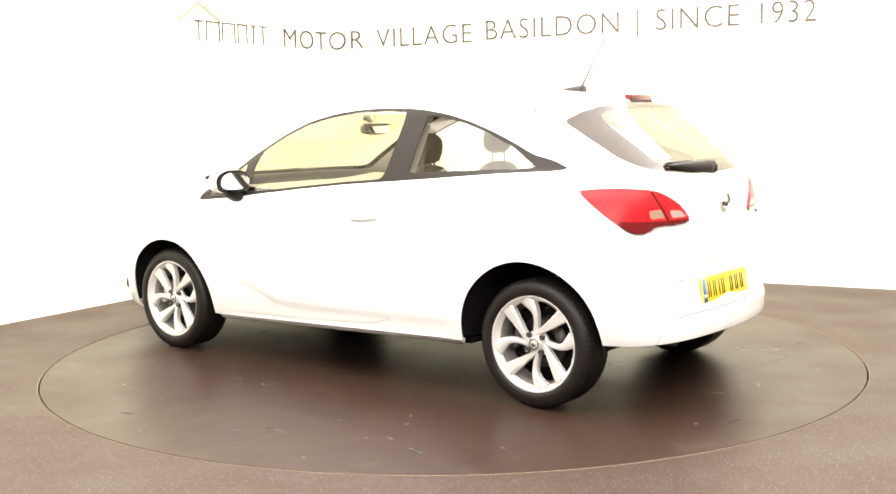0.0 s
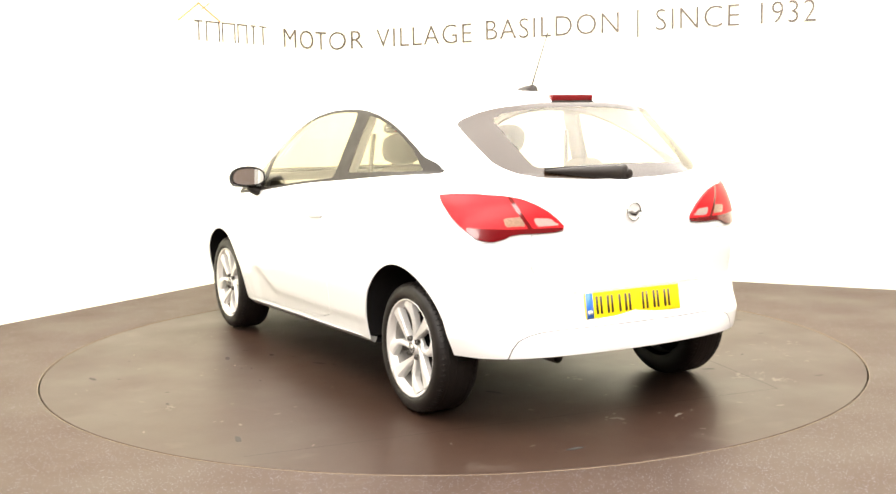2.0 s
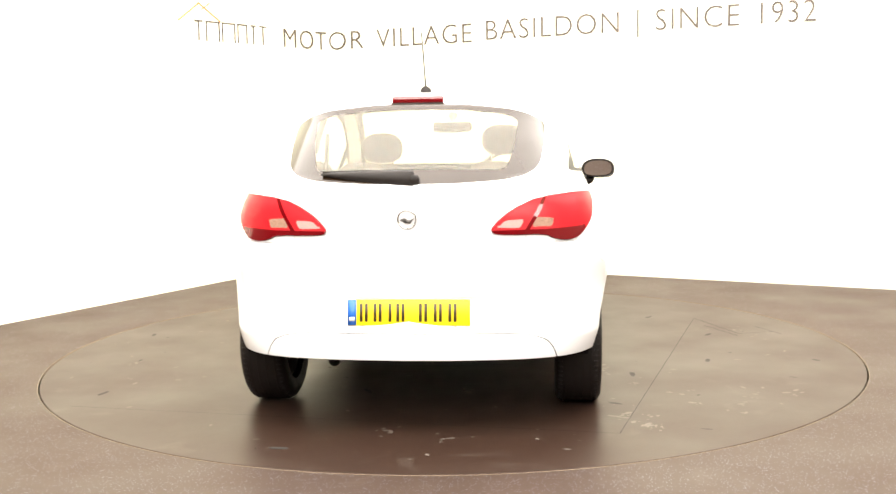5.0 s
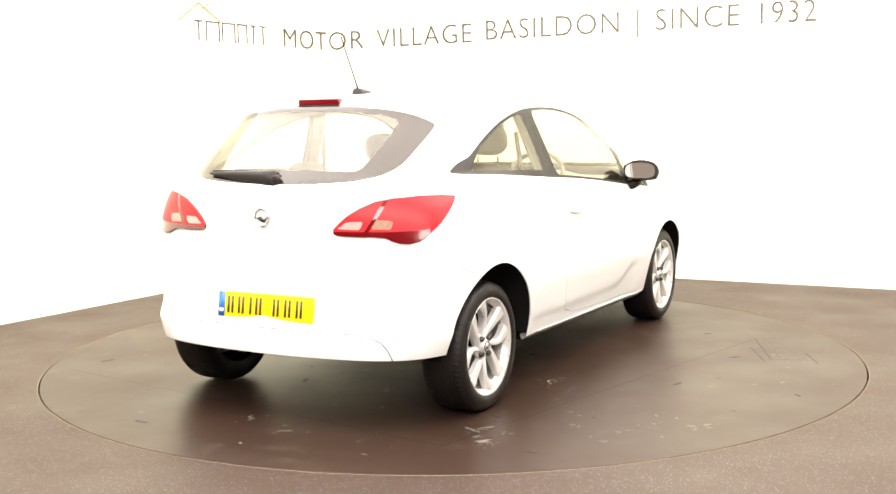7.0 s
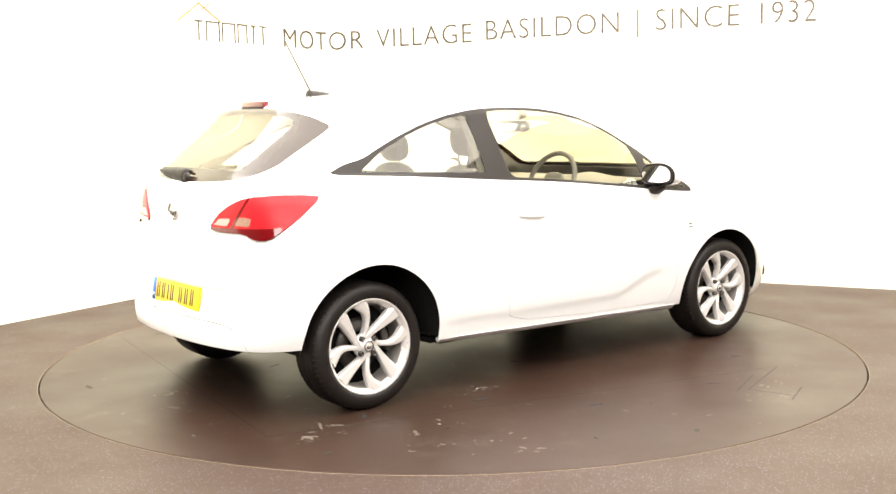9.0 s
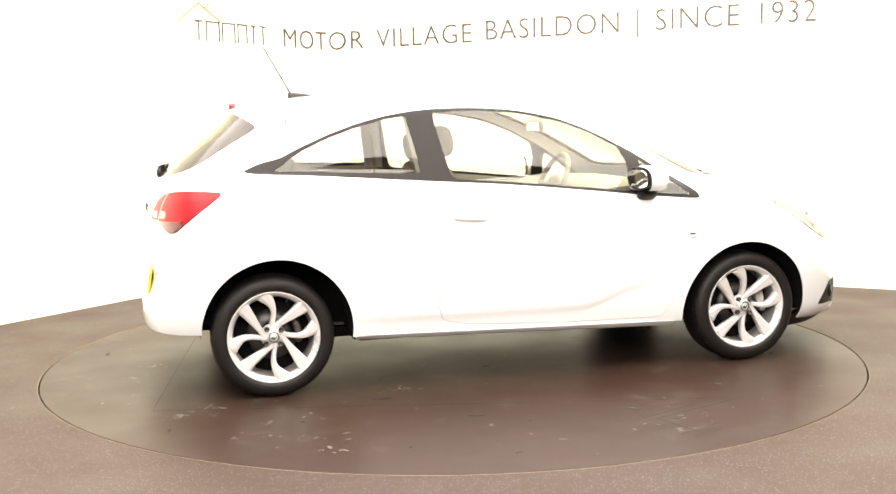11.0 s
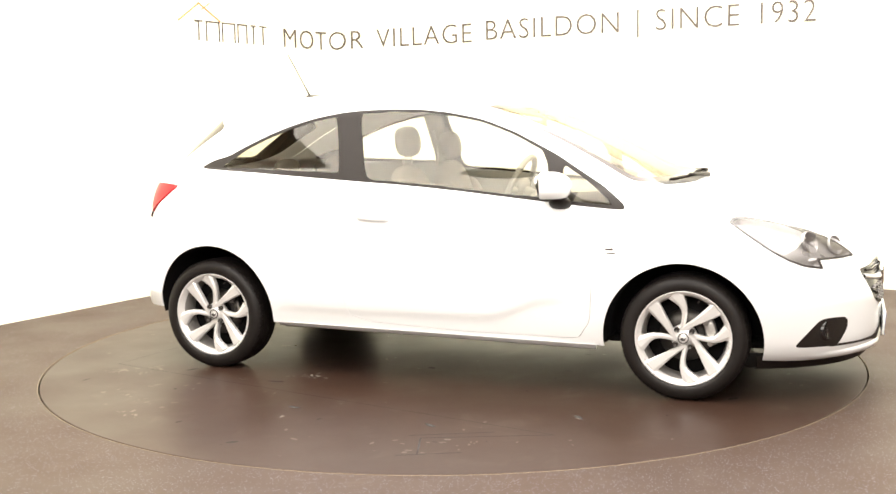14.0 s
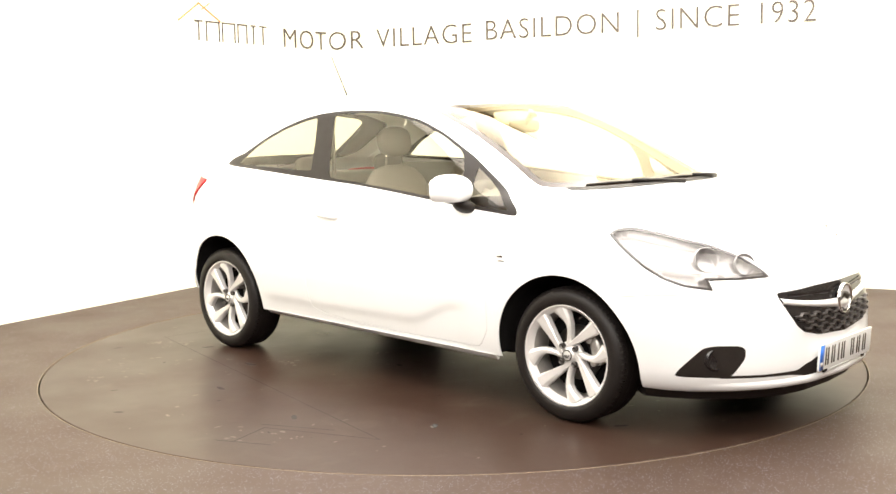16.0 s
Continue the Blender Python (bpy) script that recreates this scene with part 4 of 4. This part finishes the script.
def front_details():
    # wing-shaped bar across the grille
    bm = bmesh.new()
    rows = []
    for i in range(41):
        y = -.405 + .81 * i / 40
        k = abs(y) / .405
        z = .508 + .045 * k ** 1.6
        h = .013 + .012 * (1 - k) ** 3
        x = surface_x(y, z)
        rows.append([(x - .004, y, z - h), (x + .010, y, z - h * .6), (x + .014, y, z), (x + .008, y, z + h * .7), (x - .004, y, z + h)])
    rows_sheet(bm, rows)
    bmesh.ops.recalc_face_normals(bm, faces=bm.faces)
    part("grille_bar", bm, CHROME_SOFT, car, "bright silver wing-shaped grille bar")
    bm = bmesh.new()
    rows = []
    for i in range(31):
        y = -.36 + .72 * i / 30
        k = abs(y) / .36
        z = .562 + .012 * k
        x = surface_x(y, z)
        rows.append([(x - .002, y, z - .010), (x + .008, y, z - .004), (x + .004, y, z + .010)])
    rows_sheet(bm, rows)
    part("upper_slat", bm, GLOSS, car, "dark grey upper grille slat")
    for r, (z, w) in enumerate(((.480, .365), (.455, .345), (.430, .315), (.408, .23))):
        bm = bmesh.new()
        rows = []
        n = int(w / .011)
        for i in range(2 * n + 1):
            y = -w + i * w / n
            zz = z + (.006 if ((i + 4 * r) // 4) % 2 else -.006) + .02 * (abs(y) / .45) ** 2
            x = surface_x(y, zz)
            rows.append([(x - .002, y, zz - .0055), (x + .010, y, zz - .002), (x + .010, y, zz + .003), (x - .002, y, zz + .0055)])
        rows_sheet(bm, rows)
        part("slat", bm, SLAT, car, "wavy dark metallic grille slat", smooth=False)
    # dark air dam under the bumper
    ox, oy = outline(.19, 200, 200)
    keep = [(x, y) for x, y in zip(ox, oy) if x > 1.60]
    ring = keep + [(x, -y) for x, y in keep[::-1][1:]]
    bm = bmesh.new()
    rows_sheet(bm, [[(x - .03, y * .93, .207), (x - .03, y * .93, .152), (x - .045, y * .92, .143), (x - .10, y * .86, .145), (x - .12, y * .84, .20)] for x, y in ring])
    bmesh.ops.recalc_face_normals(bm, faces=bm.faces)
    part("air_dam", bm, TRIM, car, "black air dam under the front bumper")
    bm = bmesh.new()
    rows = []
    for i in range(61):
        y = -.69 + 1.38 * i / 60
        k = 1 - abs(y / .69) ** 6
        rows.append([(surface_x(y, .236) - .002, y, .238), (surface_x(y, .225) + .012 * k, y, .226), (surface_x(y, .210) + .013 * k, y, .204), (surface_x(y, .197) - .015, y, .192)])
    rows_sheet(bm, rows)
    bmesh.ops.recalc_face_normals(bm, faces=bm.faces)
    part("bumper_lip", bm, PAINT, car, "white lip of the front bumper")
    for s in (1, -1):
        bm = bmesh.new()
        m = Matrix.Translation((surface_x(.655, .335) - .010, s * .655, .335)) @ Vector((.85, .45 * s, .05)).to_track_quat("Z", "Y").to_matrix().to_4x4()
        lathe(bm, [(.05, -.02), (.046, .004), (.040, .008), (.036, .002), (.001, .008)], 28, m, closed=False)
        part("fog_light", bm, GLOSS, car, "round dark fog light")
        # wing badge and door handle
        bm = bmesh.new()
        yb = float(np.interp(.92, outline(.70, 200, 200)[0][150:330], outline(.70, 200, 200)[1][150:330]))
        box(bm, .90, .935, s * yb - .003, s * yb + .003, .705, .715, None, .001)
        box(bm, .905, .945, s * yb - .003, s * yb + .003, .688, .694, None, .001)
        part("wing_badge", bm, CHROME, car, "small chrome wing badge")
        bm = bmesh.new()
        yh = float(np.interp(-.29, outline(.835, 200, 200)[0][100:330], outline(.835, 200, 200)[1][100:330]))
        cushion(bm, .18, .034, .030, Matrix.Translation((-.285, s * (yh + .003), .835)) @ Matrix.Rotation(radians(4), 4, "Y"), 8, 3)
        part("door_handle", bm, PAINT, car, "white door handle")
    bm = bmesh.new()
    lathe(bm, [(.024, 0), (.026, .004), (.026, .14), (.024, .14), (.024, 0)], 20, Matrix.Translation((-1.60, .34, .285)) @ Matrix.Rotation(-math.pi / 2, 4, "Y"), closed=False)
    part("exhaust", bm, STEEL_DARK, car, "short exhaust pipe")
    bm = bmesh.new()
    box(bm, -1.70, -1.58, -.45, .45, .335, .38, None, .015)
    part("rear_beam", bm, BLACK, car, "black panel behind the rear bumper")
    for s in (1, -1):
        bm = bmesh.new()
        rows_sheet(bm, [[(x, s * .826, .262 - .020 * x), (x, s * .806, .246 - .022 * x), (x, s * .798, .236 - .022 * x), (x, s * .788, .236 - .022 * x), (x, s * .780, .262 - .020 * x)] for x in [-.86 + 1.70 * i / 20 for i in range(21)]])
        bmesh.ops.recalc_face_normals(bm, faces=bm.faces)
        part("sill_strip", bm, PAINT, car, "white sill flange")


SLAT = material("dark_metallic_slat", (0.10, 0.09, 0.085), 0.3, 0.5, vary=0.1)
front_details()


# ---- cabin ----
def seat(y, high):
    bm = bmesh.new()
    cushion(bm, .52, .50, .17, Matrix.Translation((.08, y, .44)) @ Matrix.Rotation(radians(-8), 4, "Y"), 12)
    s = part("front_seat", bm, FABRIC, car, "dark grey fabric front seat")
    bm = bmesh.new()
    cushion(bm, .13, .48, .62, Matrix.Translation((-.235, y, .775)) @ Matrix.Rotation(radians(-14), 4, "Y"), 14, 3.0)
    for k in (-1, 1):
        cushion(bm, .15, .09, .46, Matrix.Translation((-.19, y + k * .20, .74)) @ Matrix.Rotation(radians(-14), 4, "Y"), 10, 2.6)
    part("backrest", bm, FABRIC, s)
    bm = bmesh.new()
    cushion(bm, .105, .225, .165, Matrix.Translation((-.292, y, high)) @ Matrix.Rotation(radians(-8), 4, "Y"), 14, 2.7)
    part("headrest", bm, FABRIC, s, "rounded dark headrest")
    for k in (-.06, .06):
        bm = bmesh.new()
        tube(bm, [(-.300, y + k, 1.02), (-.292, y + k, high)], .006, 8)
        part("headrest_post", bm, CHROME, s)


def cabin():
    seat(.335, 1.165)
    seat(-.335, 1.205)
    bm = bmesh.new()
    cushion(bm, .48, .98, .16, Matrix.Translation((-.62, 0, .50)), 14, 4)
    b = part("rear_seat", bm, FABRIC, car, "dark grey fabric rear bench")
    bm = bmesh.new()
    cushion(bm, .14, 1.18, .52, Matrix.Translation((-.96, 0, .755)) @ Matrix.Rotation(radians(-18), 4, "Y"), 16, 5)
    part("backrest", bm, FABRIC, b)
    for y in (.32, -.32):
        bm = bmesh.new()
        cushion(bm, .09, .23, .12, Matrix.Translation((-1.04, y, 1.055)), 10, 2.8)
        part("headrest", bm, FABRIC, b)
    # dashboard
    bm = bmesh.new()
    rows = []
    prof = [(.40, .55), (.36, .66), (.38, .80), (.43, .90), (.52, .945), (.66, .955), (.84, .962), (.98, .955), (1.02, .90)]
    for i in range(21):
        y = -.66 + 1.32 * i / 20
        up = .045 * math.exp(-((y + .34) / .16) ** 2) + .015 * math.exp(-(y / .2) ** 2)
        rows.append([(x, y * (1.0 if x < .7 else .93), z + up * (1 if .42 < x < .7 else 0)) for x, z in prof])
    rows_sheet(bm, rows)
    bmesh.ops.recalc_face_normals(bm, faces=bm.faces)
    part("dashboard", bm, PLASTIC, car, "dark grey plastic dashboard")
    bm = bmesh.new()
    m = Matrix.Translation((.33, -.335, .955)) @ Matrix.Rotation(radians(-66), 4, "Y")
    ring = [m @ Vector((.178 * math.cos(a), .178 * math.sin(a), 0)) for a in [2 * math.pi * k / 40 for k in range(41)]]
    tube(bm, ring, .015, 8)
    w = part("steering_wheel", bm, PLASTIC, car, "dark steering wheel on the car's right side")
    bm = bmesh.new()
    cushion(bm, .13, .17, .05, m @ Matrix.Translation((0, 0, -.015)), 10, 2.6)
    for a in (0, math.pi, -math.pi / 2):
        d = m @ Vector((.175 * math.sin(a), .175 * math.cos(a), 0))
        tube(bm, [m @ Vector((0, 0, -.012)), d], .016, 8)
    tube(bm, [m @ Vector((0, 0, -.01)), m @ Vector((0, 0, -.25))], .03, 10)
    part("wheel_boss", bm, PLASTIC, w)
    bm = bmesh.new()
    cushion(bm, .035, .245, .072, Matrix.Translation((.36, 0, 1.275)), 10, 3.4)
    r = part("interior_mirror", bm, PLASTIC, car, "grey interior mirror")
    bm = bmesh.new()
    tube(bm, [(.37, 0, 1.29), (.41, 0, 1.335), (.42, 0, 1.345)], [.012, .016, .03], 8)
    part("stalk", bm, PLASTIC, r)
    bm = bmesh.new()
    box(bm, .345 - .004, .345 + .001, -.112, .112, 1.246, 1.304, None, .001)
    part("mirror_glass", bm, MIRROR, r)
    # door cards, floor, parcel shelf, pillar trim
    for s in (1, -1):
        bm = bmesh.new()
        rows = []
        for i in range(15):
            x = -.46 + 1.25 * i / 14
            top = .995 - .09 * max(0, (x + .1)) / .9
            rows.append([(x, s * .70, .30), (x, s * .72, .55), (x, s * .70, .72), (x, s * .725, .80), (x, s * .735, top - .03), (x, s * .752, top - .002)])
        rows_sheet(bm, rows)
        part("door_card", bm, PLASTIC, car, "dark grey door lining")
        bm = bmesh.new()
        rows = []
        for i in range(9):
            x = -1.35 + .87 * i / 8
            rows.append([(x, s * .62, .70), (x, s * .68, .80), (x, s * (.60 + .13 * min(1, i / 4)), 1.045)])
        rows_sheet(bm, rows)
        part("side_lining", bm, PLASTIC, car, "dark grey rear side lining")
        bm = bmesh.new()
        rows = []
        for i in range(9):
            z = 1.03 + .31 * i / 8
            x0 = -.50 - .05 * i / 8
            y = .745 - .36 * (z - 1.03)
            rows.append([(x0 - .015, s * (y - .02), z), (x0, s * (y - .035), z), (x0 + .07, s * (y - .035), z), (x0 + .10, s * (y - .02), z)])
        rows_sheet(bm, rows)
        part("pillar_trim", bm, PILLAR, car, "pale grey inner pillar trim")
        bm = bmesh.new()
        tube(bm, [(-.50, s * .60, 1.25), (-.47, s * .62, 1.0), (-.42, s * .66, .60)], .012, 6)
        part("seat_belt", bm, FABRIC, car, "dark seat belt")
    bm = bmesh.new()
    box(bm, -1.55, 1.0, -.46, .46, .27, .31, None, .005)
    box(bm, -.84, .85, -.69, .69, .272, .305, None, .005)
    part("cabin_floor", bm, PLASTIC, car, "dark carpeted cabin floor")
    bm = bmesh.new()
    rows = []
    for i in range(13):
        y = -.55 + 1.1 * i / 12
        rows.append([(-1.10, y, 1.0), (-1.4, y, .995), (-1.70, y * .92, .985)])
    rows_sheet(bm, rows)
    part("parcel_shelf", bm, FABRIC, car, "dark parcel shelf")


cabin()


# ---- lettering on the wall ----
def letters(word, s0, s1, z0, z1, mat, parent):
    """Raised letters bent along the walls between s0 and s1."""
    cu = bpy.data.curves.new("letters", "FONT")
    cu.body, cu.size, cu.extrude, cu.offset, cu.resolution_u = word, 1.0, .01, -.011, 3
    cu.space_character = 1.08
    ob = new("letters", cu)
    bpy.context.view_layer.update()
    me = ob.evaluated_get(bpy.context.evaluated_depsgraph_get()).to_mesh()
    bm = bmesh.new()
    bm.from_mesh(me)
    bpy.data.objects.remove(ob)
    bpy.data.curves.remove(cu)
    xs, ys = [v.co.x for v in bm.verts], [v.co.y for v in bm.verts]
    x0, x1 = min(xs), max(xs)
    y0, y1 = min(ys) + .010 * (word != "1932"), max(ys) - .010
    left = set(bm.verts)
    groups = []
    while left:
        seed = left.pop()
        group, stack = {seed}, [seed]
        while stack:
            for e in stack.pop().link_edges:
                for v in e.verts:
                    if v in left:
                        left.discard(v)
                        group.add(v)
                        stack.append(v)
        groups.append(group)
    spans = []
    for g in sorted(groups, key=lambda g: min(v.co.x for v in g)):
        a, b = min(v.co.x for v in g), max(v.co.x for v in g)
        if spans and a < spans[-1][1] - .25 * (b - a):
            spans[-1] = (spans[-1][0], max(b, spans[-1][1]), spans[-1][2] | g)
        else:
            spans.append((a, b, g))
    for a, b, g in spans:
        out = bmesh.new()
        vm = {}
        for v in g:
            s = s0 + (v.co.x - x0) / (x1 - x0) * (s1 - s0)
            z = z0 + (v.co.y - y0) / (y1 - y0) * (z1 - z0)
            p, n = wall_path(s)
            q = p + n * (.004 + (v.co.z + .01) * .2)
            vm[v] = out.verts.new((q.x, q.y, z))
        for f in {f for v in g for f in v.link_faces}:
            try:
                out.faces.new([vm[v] for v in f.verts])
            except ValueError:
                pass
        part("letter", out, mat, parent, smooth=False)
    bm.free()


def wall_bar(name, s0, z0, s1, z1, wide, mat, parent):
    """A straight raised bar on the wall from one point to another."""
    bm = bmesh.new()
    d = Vector((s1 - s0, z1 - z0)).normalized()
    n = Vector((-d.y, d.x)) * wide / 2
    front, back = [], []
    for a, b in ((s0 + n.x, z0 + n.y), (s0 - n.x, z0 - n.y), (s1 - n.x, z1 - n.y), (s1 + n.x, z1 + n.y)):
        p, q = wall_path(a)
        front.append(bm.verts.new((*(p + q * .007), b)))
        back.append(bm.verts.new((*(p + q * .002), b)))
    bm.faces.new(front)
    for i in range(4):
        bm.faces.new((front[i], back[i], back[(i + 1) % 4], front[(i + 1) % 4]))
    part(name, bm, mat, parent, smooth=False)


def wall_sign():
    sign = thing("wall_lettering", "thin bronze raised lettering running round the corner of the wall", "sign")
    # first word: plain strokes of its size
    for a, b, ring in ((-1.76, -1.64, 0), (-1.62, -1.45, 1), (-1.43, -1.26, 1), (-1.24, -1.11, 1), (-1.08, -.99, 0), (-.97, -.85, 0)):
        m = (a + b) / 2
        if ring:
            wall_bar("stroke", a + .01, 2.0, a + .01, 2.165, .013, INK, sign)
            wall_bar("stroke", b - .01, 2.0, b - .01, 2.165, .013, INK, sign)
        else:
            wall_bar("stroke", m, 2.0, m, 2.165, .014, INK, sign)
        wall_bar("stroke", a + .012, 2.158, b - .012, 2.158, .013, INK, sign)
    for word, a, b in (("MOTOR", -.63, .42), ("VILLAGE", .56, 1.54), ("BASILDON", 1.68, 2.89), ("SINCE", 3.20, 3.87), ("1932", 4.03, 4.44)):
        letters(word, a, b, 2.0 if a < 1 else 2.012, 2.163 if a < 1 else 2.176, INK, sign)
    wall_bar("stroke", 3.05, 1.96, 3.05, 2.185, .014, INK, sign)
    logo = thing("wall_emblem", "orange roof-shaped line emblem on the white wall", "sign")
    wall_bar("line", -1.93, 2.145, -1.68, 2.305, .013, ORANGE, logo)
    wall_bar("line", -1.70, 2.305, -1.44, 2.165, .013, ORANGE, logo)
    wall_bar("line", -1.66, 2.250, -1.56, 2.310, .010, ORANGE, logo)


wall_sign()


# ---- scuffs and joints of the turntable ----
def patch(bm, x, y, length, width, turn, rng, z=.0012):
    n = 14
    ring = []
    for k in range(n):
        a = 2 * math.pi * k / n
        r = rng.uniform(.7, 1.05)
        px, py = length / 2 * math.cos(a) * r, width / 2 * math.sin(a) * r
        ring.append(bm.verts.new((x + px * math.cos(turn) - py * math.sin(turn), y + px * math.sin(turn) + py * math.cos(turn), z)))
    bm.faces.new(ring)


def turntable_marks():
    rng = random.Random(5)
    bm = bmesh.new()
    spots = [(-1.4, -.89), (-1.44, -1.01), (-1.56, -.99), (-1.16, -1.24), (-1.04, -1.52), (-.93, -1.74), (.6, -1.71), (.5, -1.9), (-.96, -1.24), (-.97, -1.14), (-.42, 1.76), (-.37, 1.73), (.95, 1.43), (.25, 1.3), (.26, 1.16), (.53, 1.66), (1.57, 1.29), (-.75, 1.65), (.18, 2.0), (-1.64, .12), (-1.15, -1.46), (-1.01, -1.69), (-1.19, -1.21), (-1.42, -.87), (-1.52, -.97), (-.8, -.96), (-.46, -.83), (-.94, -.19), (-1.61, -1.02), (-1.7, .15), (-1.8, -.12), (-1.12, .05), (-1.42, -.87), (-1.39, -.99), (-.46, -.82), (-1.31, -1.37), (.64, -1.51), (.69, -1.71), (-1.02, -1.7), (-.45, -.84), (-1.52, -1.0), (-1.35, -.89), (-.97, -.18)]
    for cx, cy in spots:
        turn, size = rng.uniform(0, 3.14), rng.choice((.03, .05, .07))
        for _ in range(rng.choice((2, 3, 4))):
            w = size * rng.uniform(.12, .42)
            patch(bm, rng.gauss(cx, size * .45), rng.gauss(cy, size * .45), w * rng.uniform(1.3, 2.4), w, turn + rng.gauss(0, .4), rng, .0010 + .0008 * rng.random())
    for _ in range(150):
        a, r = rng.uniform(0, 6.28), 2.1 * math.sqrt(rng.random())
        w = rng.choice((.005, .008, .012, .016))
        patch(bm, r * math.cos(a), r * math.sin(a), w * rng.uniform(1.3, 3), w, rng.uniform(0, 3.14), rng, .0010 + .0005 * rng.random())
    tagged(part("scuff", bm, SCUFF, turntable, "pale dried splashes and scuffs", smooth=False), kind="stuff")
    bm = bmesh.new()
    for _ in range(60):
        a, r = rng.uniform(0, 6.28), 2.1 * math.sqrt(rng.random())
        w = rng.choice((.006, .01, .016, .03))
        patch(bm, r * math.cos(a), r * math.sin(a), w * rng.uniform(1.5, 4), w, rng.uniform(0, 3.14), rng, .0016)
    tagged(part("rubber_mark", bm, LINE, turntable, "small dark rubber marks", smooth=False), kind="stuff")
    for (x0, y0), (x1, y1), w in (((.99, -1.5), (-1.67, -.85), .004), ((.99, -1.5), (.47, -1.70), .006), ((.47, -1.70), (.54, -1.92), .006), ((.41, -1.68), (.74, -1.53), .007), ((.46, -1.95), (.70, -1.84), .007), ((-1.67, -.85), (-1.3, 1.7), .003)):
        bm = bmesh.new()
        d = Vector((x1 - x0, y1 - y0))
        n = Vector((-d.y, d.x)).normalized() * w / 2
        v = [bm.verts.new((*p, .0008)) for p in ((x0 + n.x, y0 + n.y), (x0 - n.x, y0 - n.y), (x1 - n.x, y1 - n.y), (x1 + n.x, y1 + n.y))]
        bm.faces.new(v)
        part("seam", bm, LINE, turntable, "thin dark joint", smooth=False)
    # bright crumbs
    bm = bmesh.new()
    for x, y in ((-.49, -.81), (-.94, -.14), (.3, 1.2), (.9, 1.6)):
        box(bm, x - .005, x + .005, y - .004, y + .004, 0, .004, None, .001)
    tagged(part("crumb", bm, CRUMB, turntable, "small pale crumbs"), kind="stuff")


turntable_marks()


# ---- light fittings over the floor ----
def light_housing(name, m, sx, sy, label):
    """A shallow tray that carries a lamp: a back plate and four edges, open towards the lamp's side."""
    top = thing(name, label, "lamp")
    top.matrix_basis = m
    bm = bmesh.new()
    box(bm, -sx / 2 - .04, sx / 2 + .04, -sy / 2 - .04, sy / 2 + .04, .012, .030, None, .003)
    part("back_plate", bm, WHITE_PLATE, top, smooth=False)
    for x0, x1, y0, y1 in ((-sx / 2 - .04, -sx / 2 - .01, -sy / 2 - .04, sy / 2 + .04), (sx / 2 + .01, sx / 2 + .04, -sy / 2 - .04, sy / 2 + .04), (-sx / 2 - .009, sx / 2 + .009, -sy / 2 - .04, -sy / 2 - .01), (-sx / 2 - .009, sx / 2 + .009, sy / 2 + .01, sy / 2 + .04)):
        bm = bmesh.new()
        box(bm, x0, x1, y0, y1, -.02, .011, None, .002)
        part("edge", bm, STEEL_DARK, top, smooth=False)
    return top


light_housing("ceiling_light", look((0.5, -0.4, 3.55), (0.5, -0.39, 0)), 8.4, 6.4, "very large shallow white ceiling light over the turntable")
front = light_housing("hanging_light", look((0.0, -5.6, 2.72), (0, 0.2, 0.2)), 8.0, 1.7, "long tilted white light panel hung from the ceiling")
for x in (-3.2, 3.2):
    bm = bmesh.new()
    a = front.matrix_basis.inverted()
    tube(bm, [a @ Vector((x, -5.6, 2.76)), a @ Vector((x, -5.6, HIGH))], .012, 8)
    part("hanger", bm, STEEL_DARK, front)


def motions():
    steps = [i * 0.5 for i in range(33)]
    for ob, off in ((turntable, Vector((0, 0))), (car, OFF)):
        rows = []
        for t in steps:
            a = radians(heading(t))
            x, y = off.x * math.cos(a) - off.y * math.sin(a), off.x * math.sin(a) + off.y * math.cos(a)
            rows.append((t, pose(x, y, 0, LEAN if ob is car else 0, 0, heading(t))))
        walk(ob, rows)


motions()
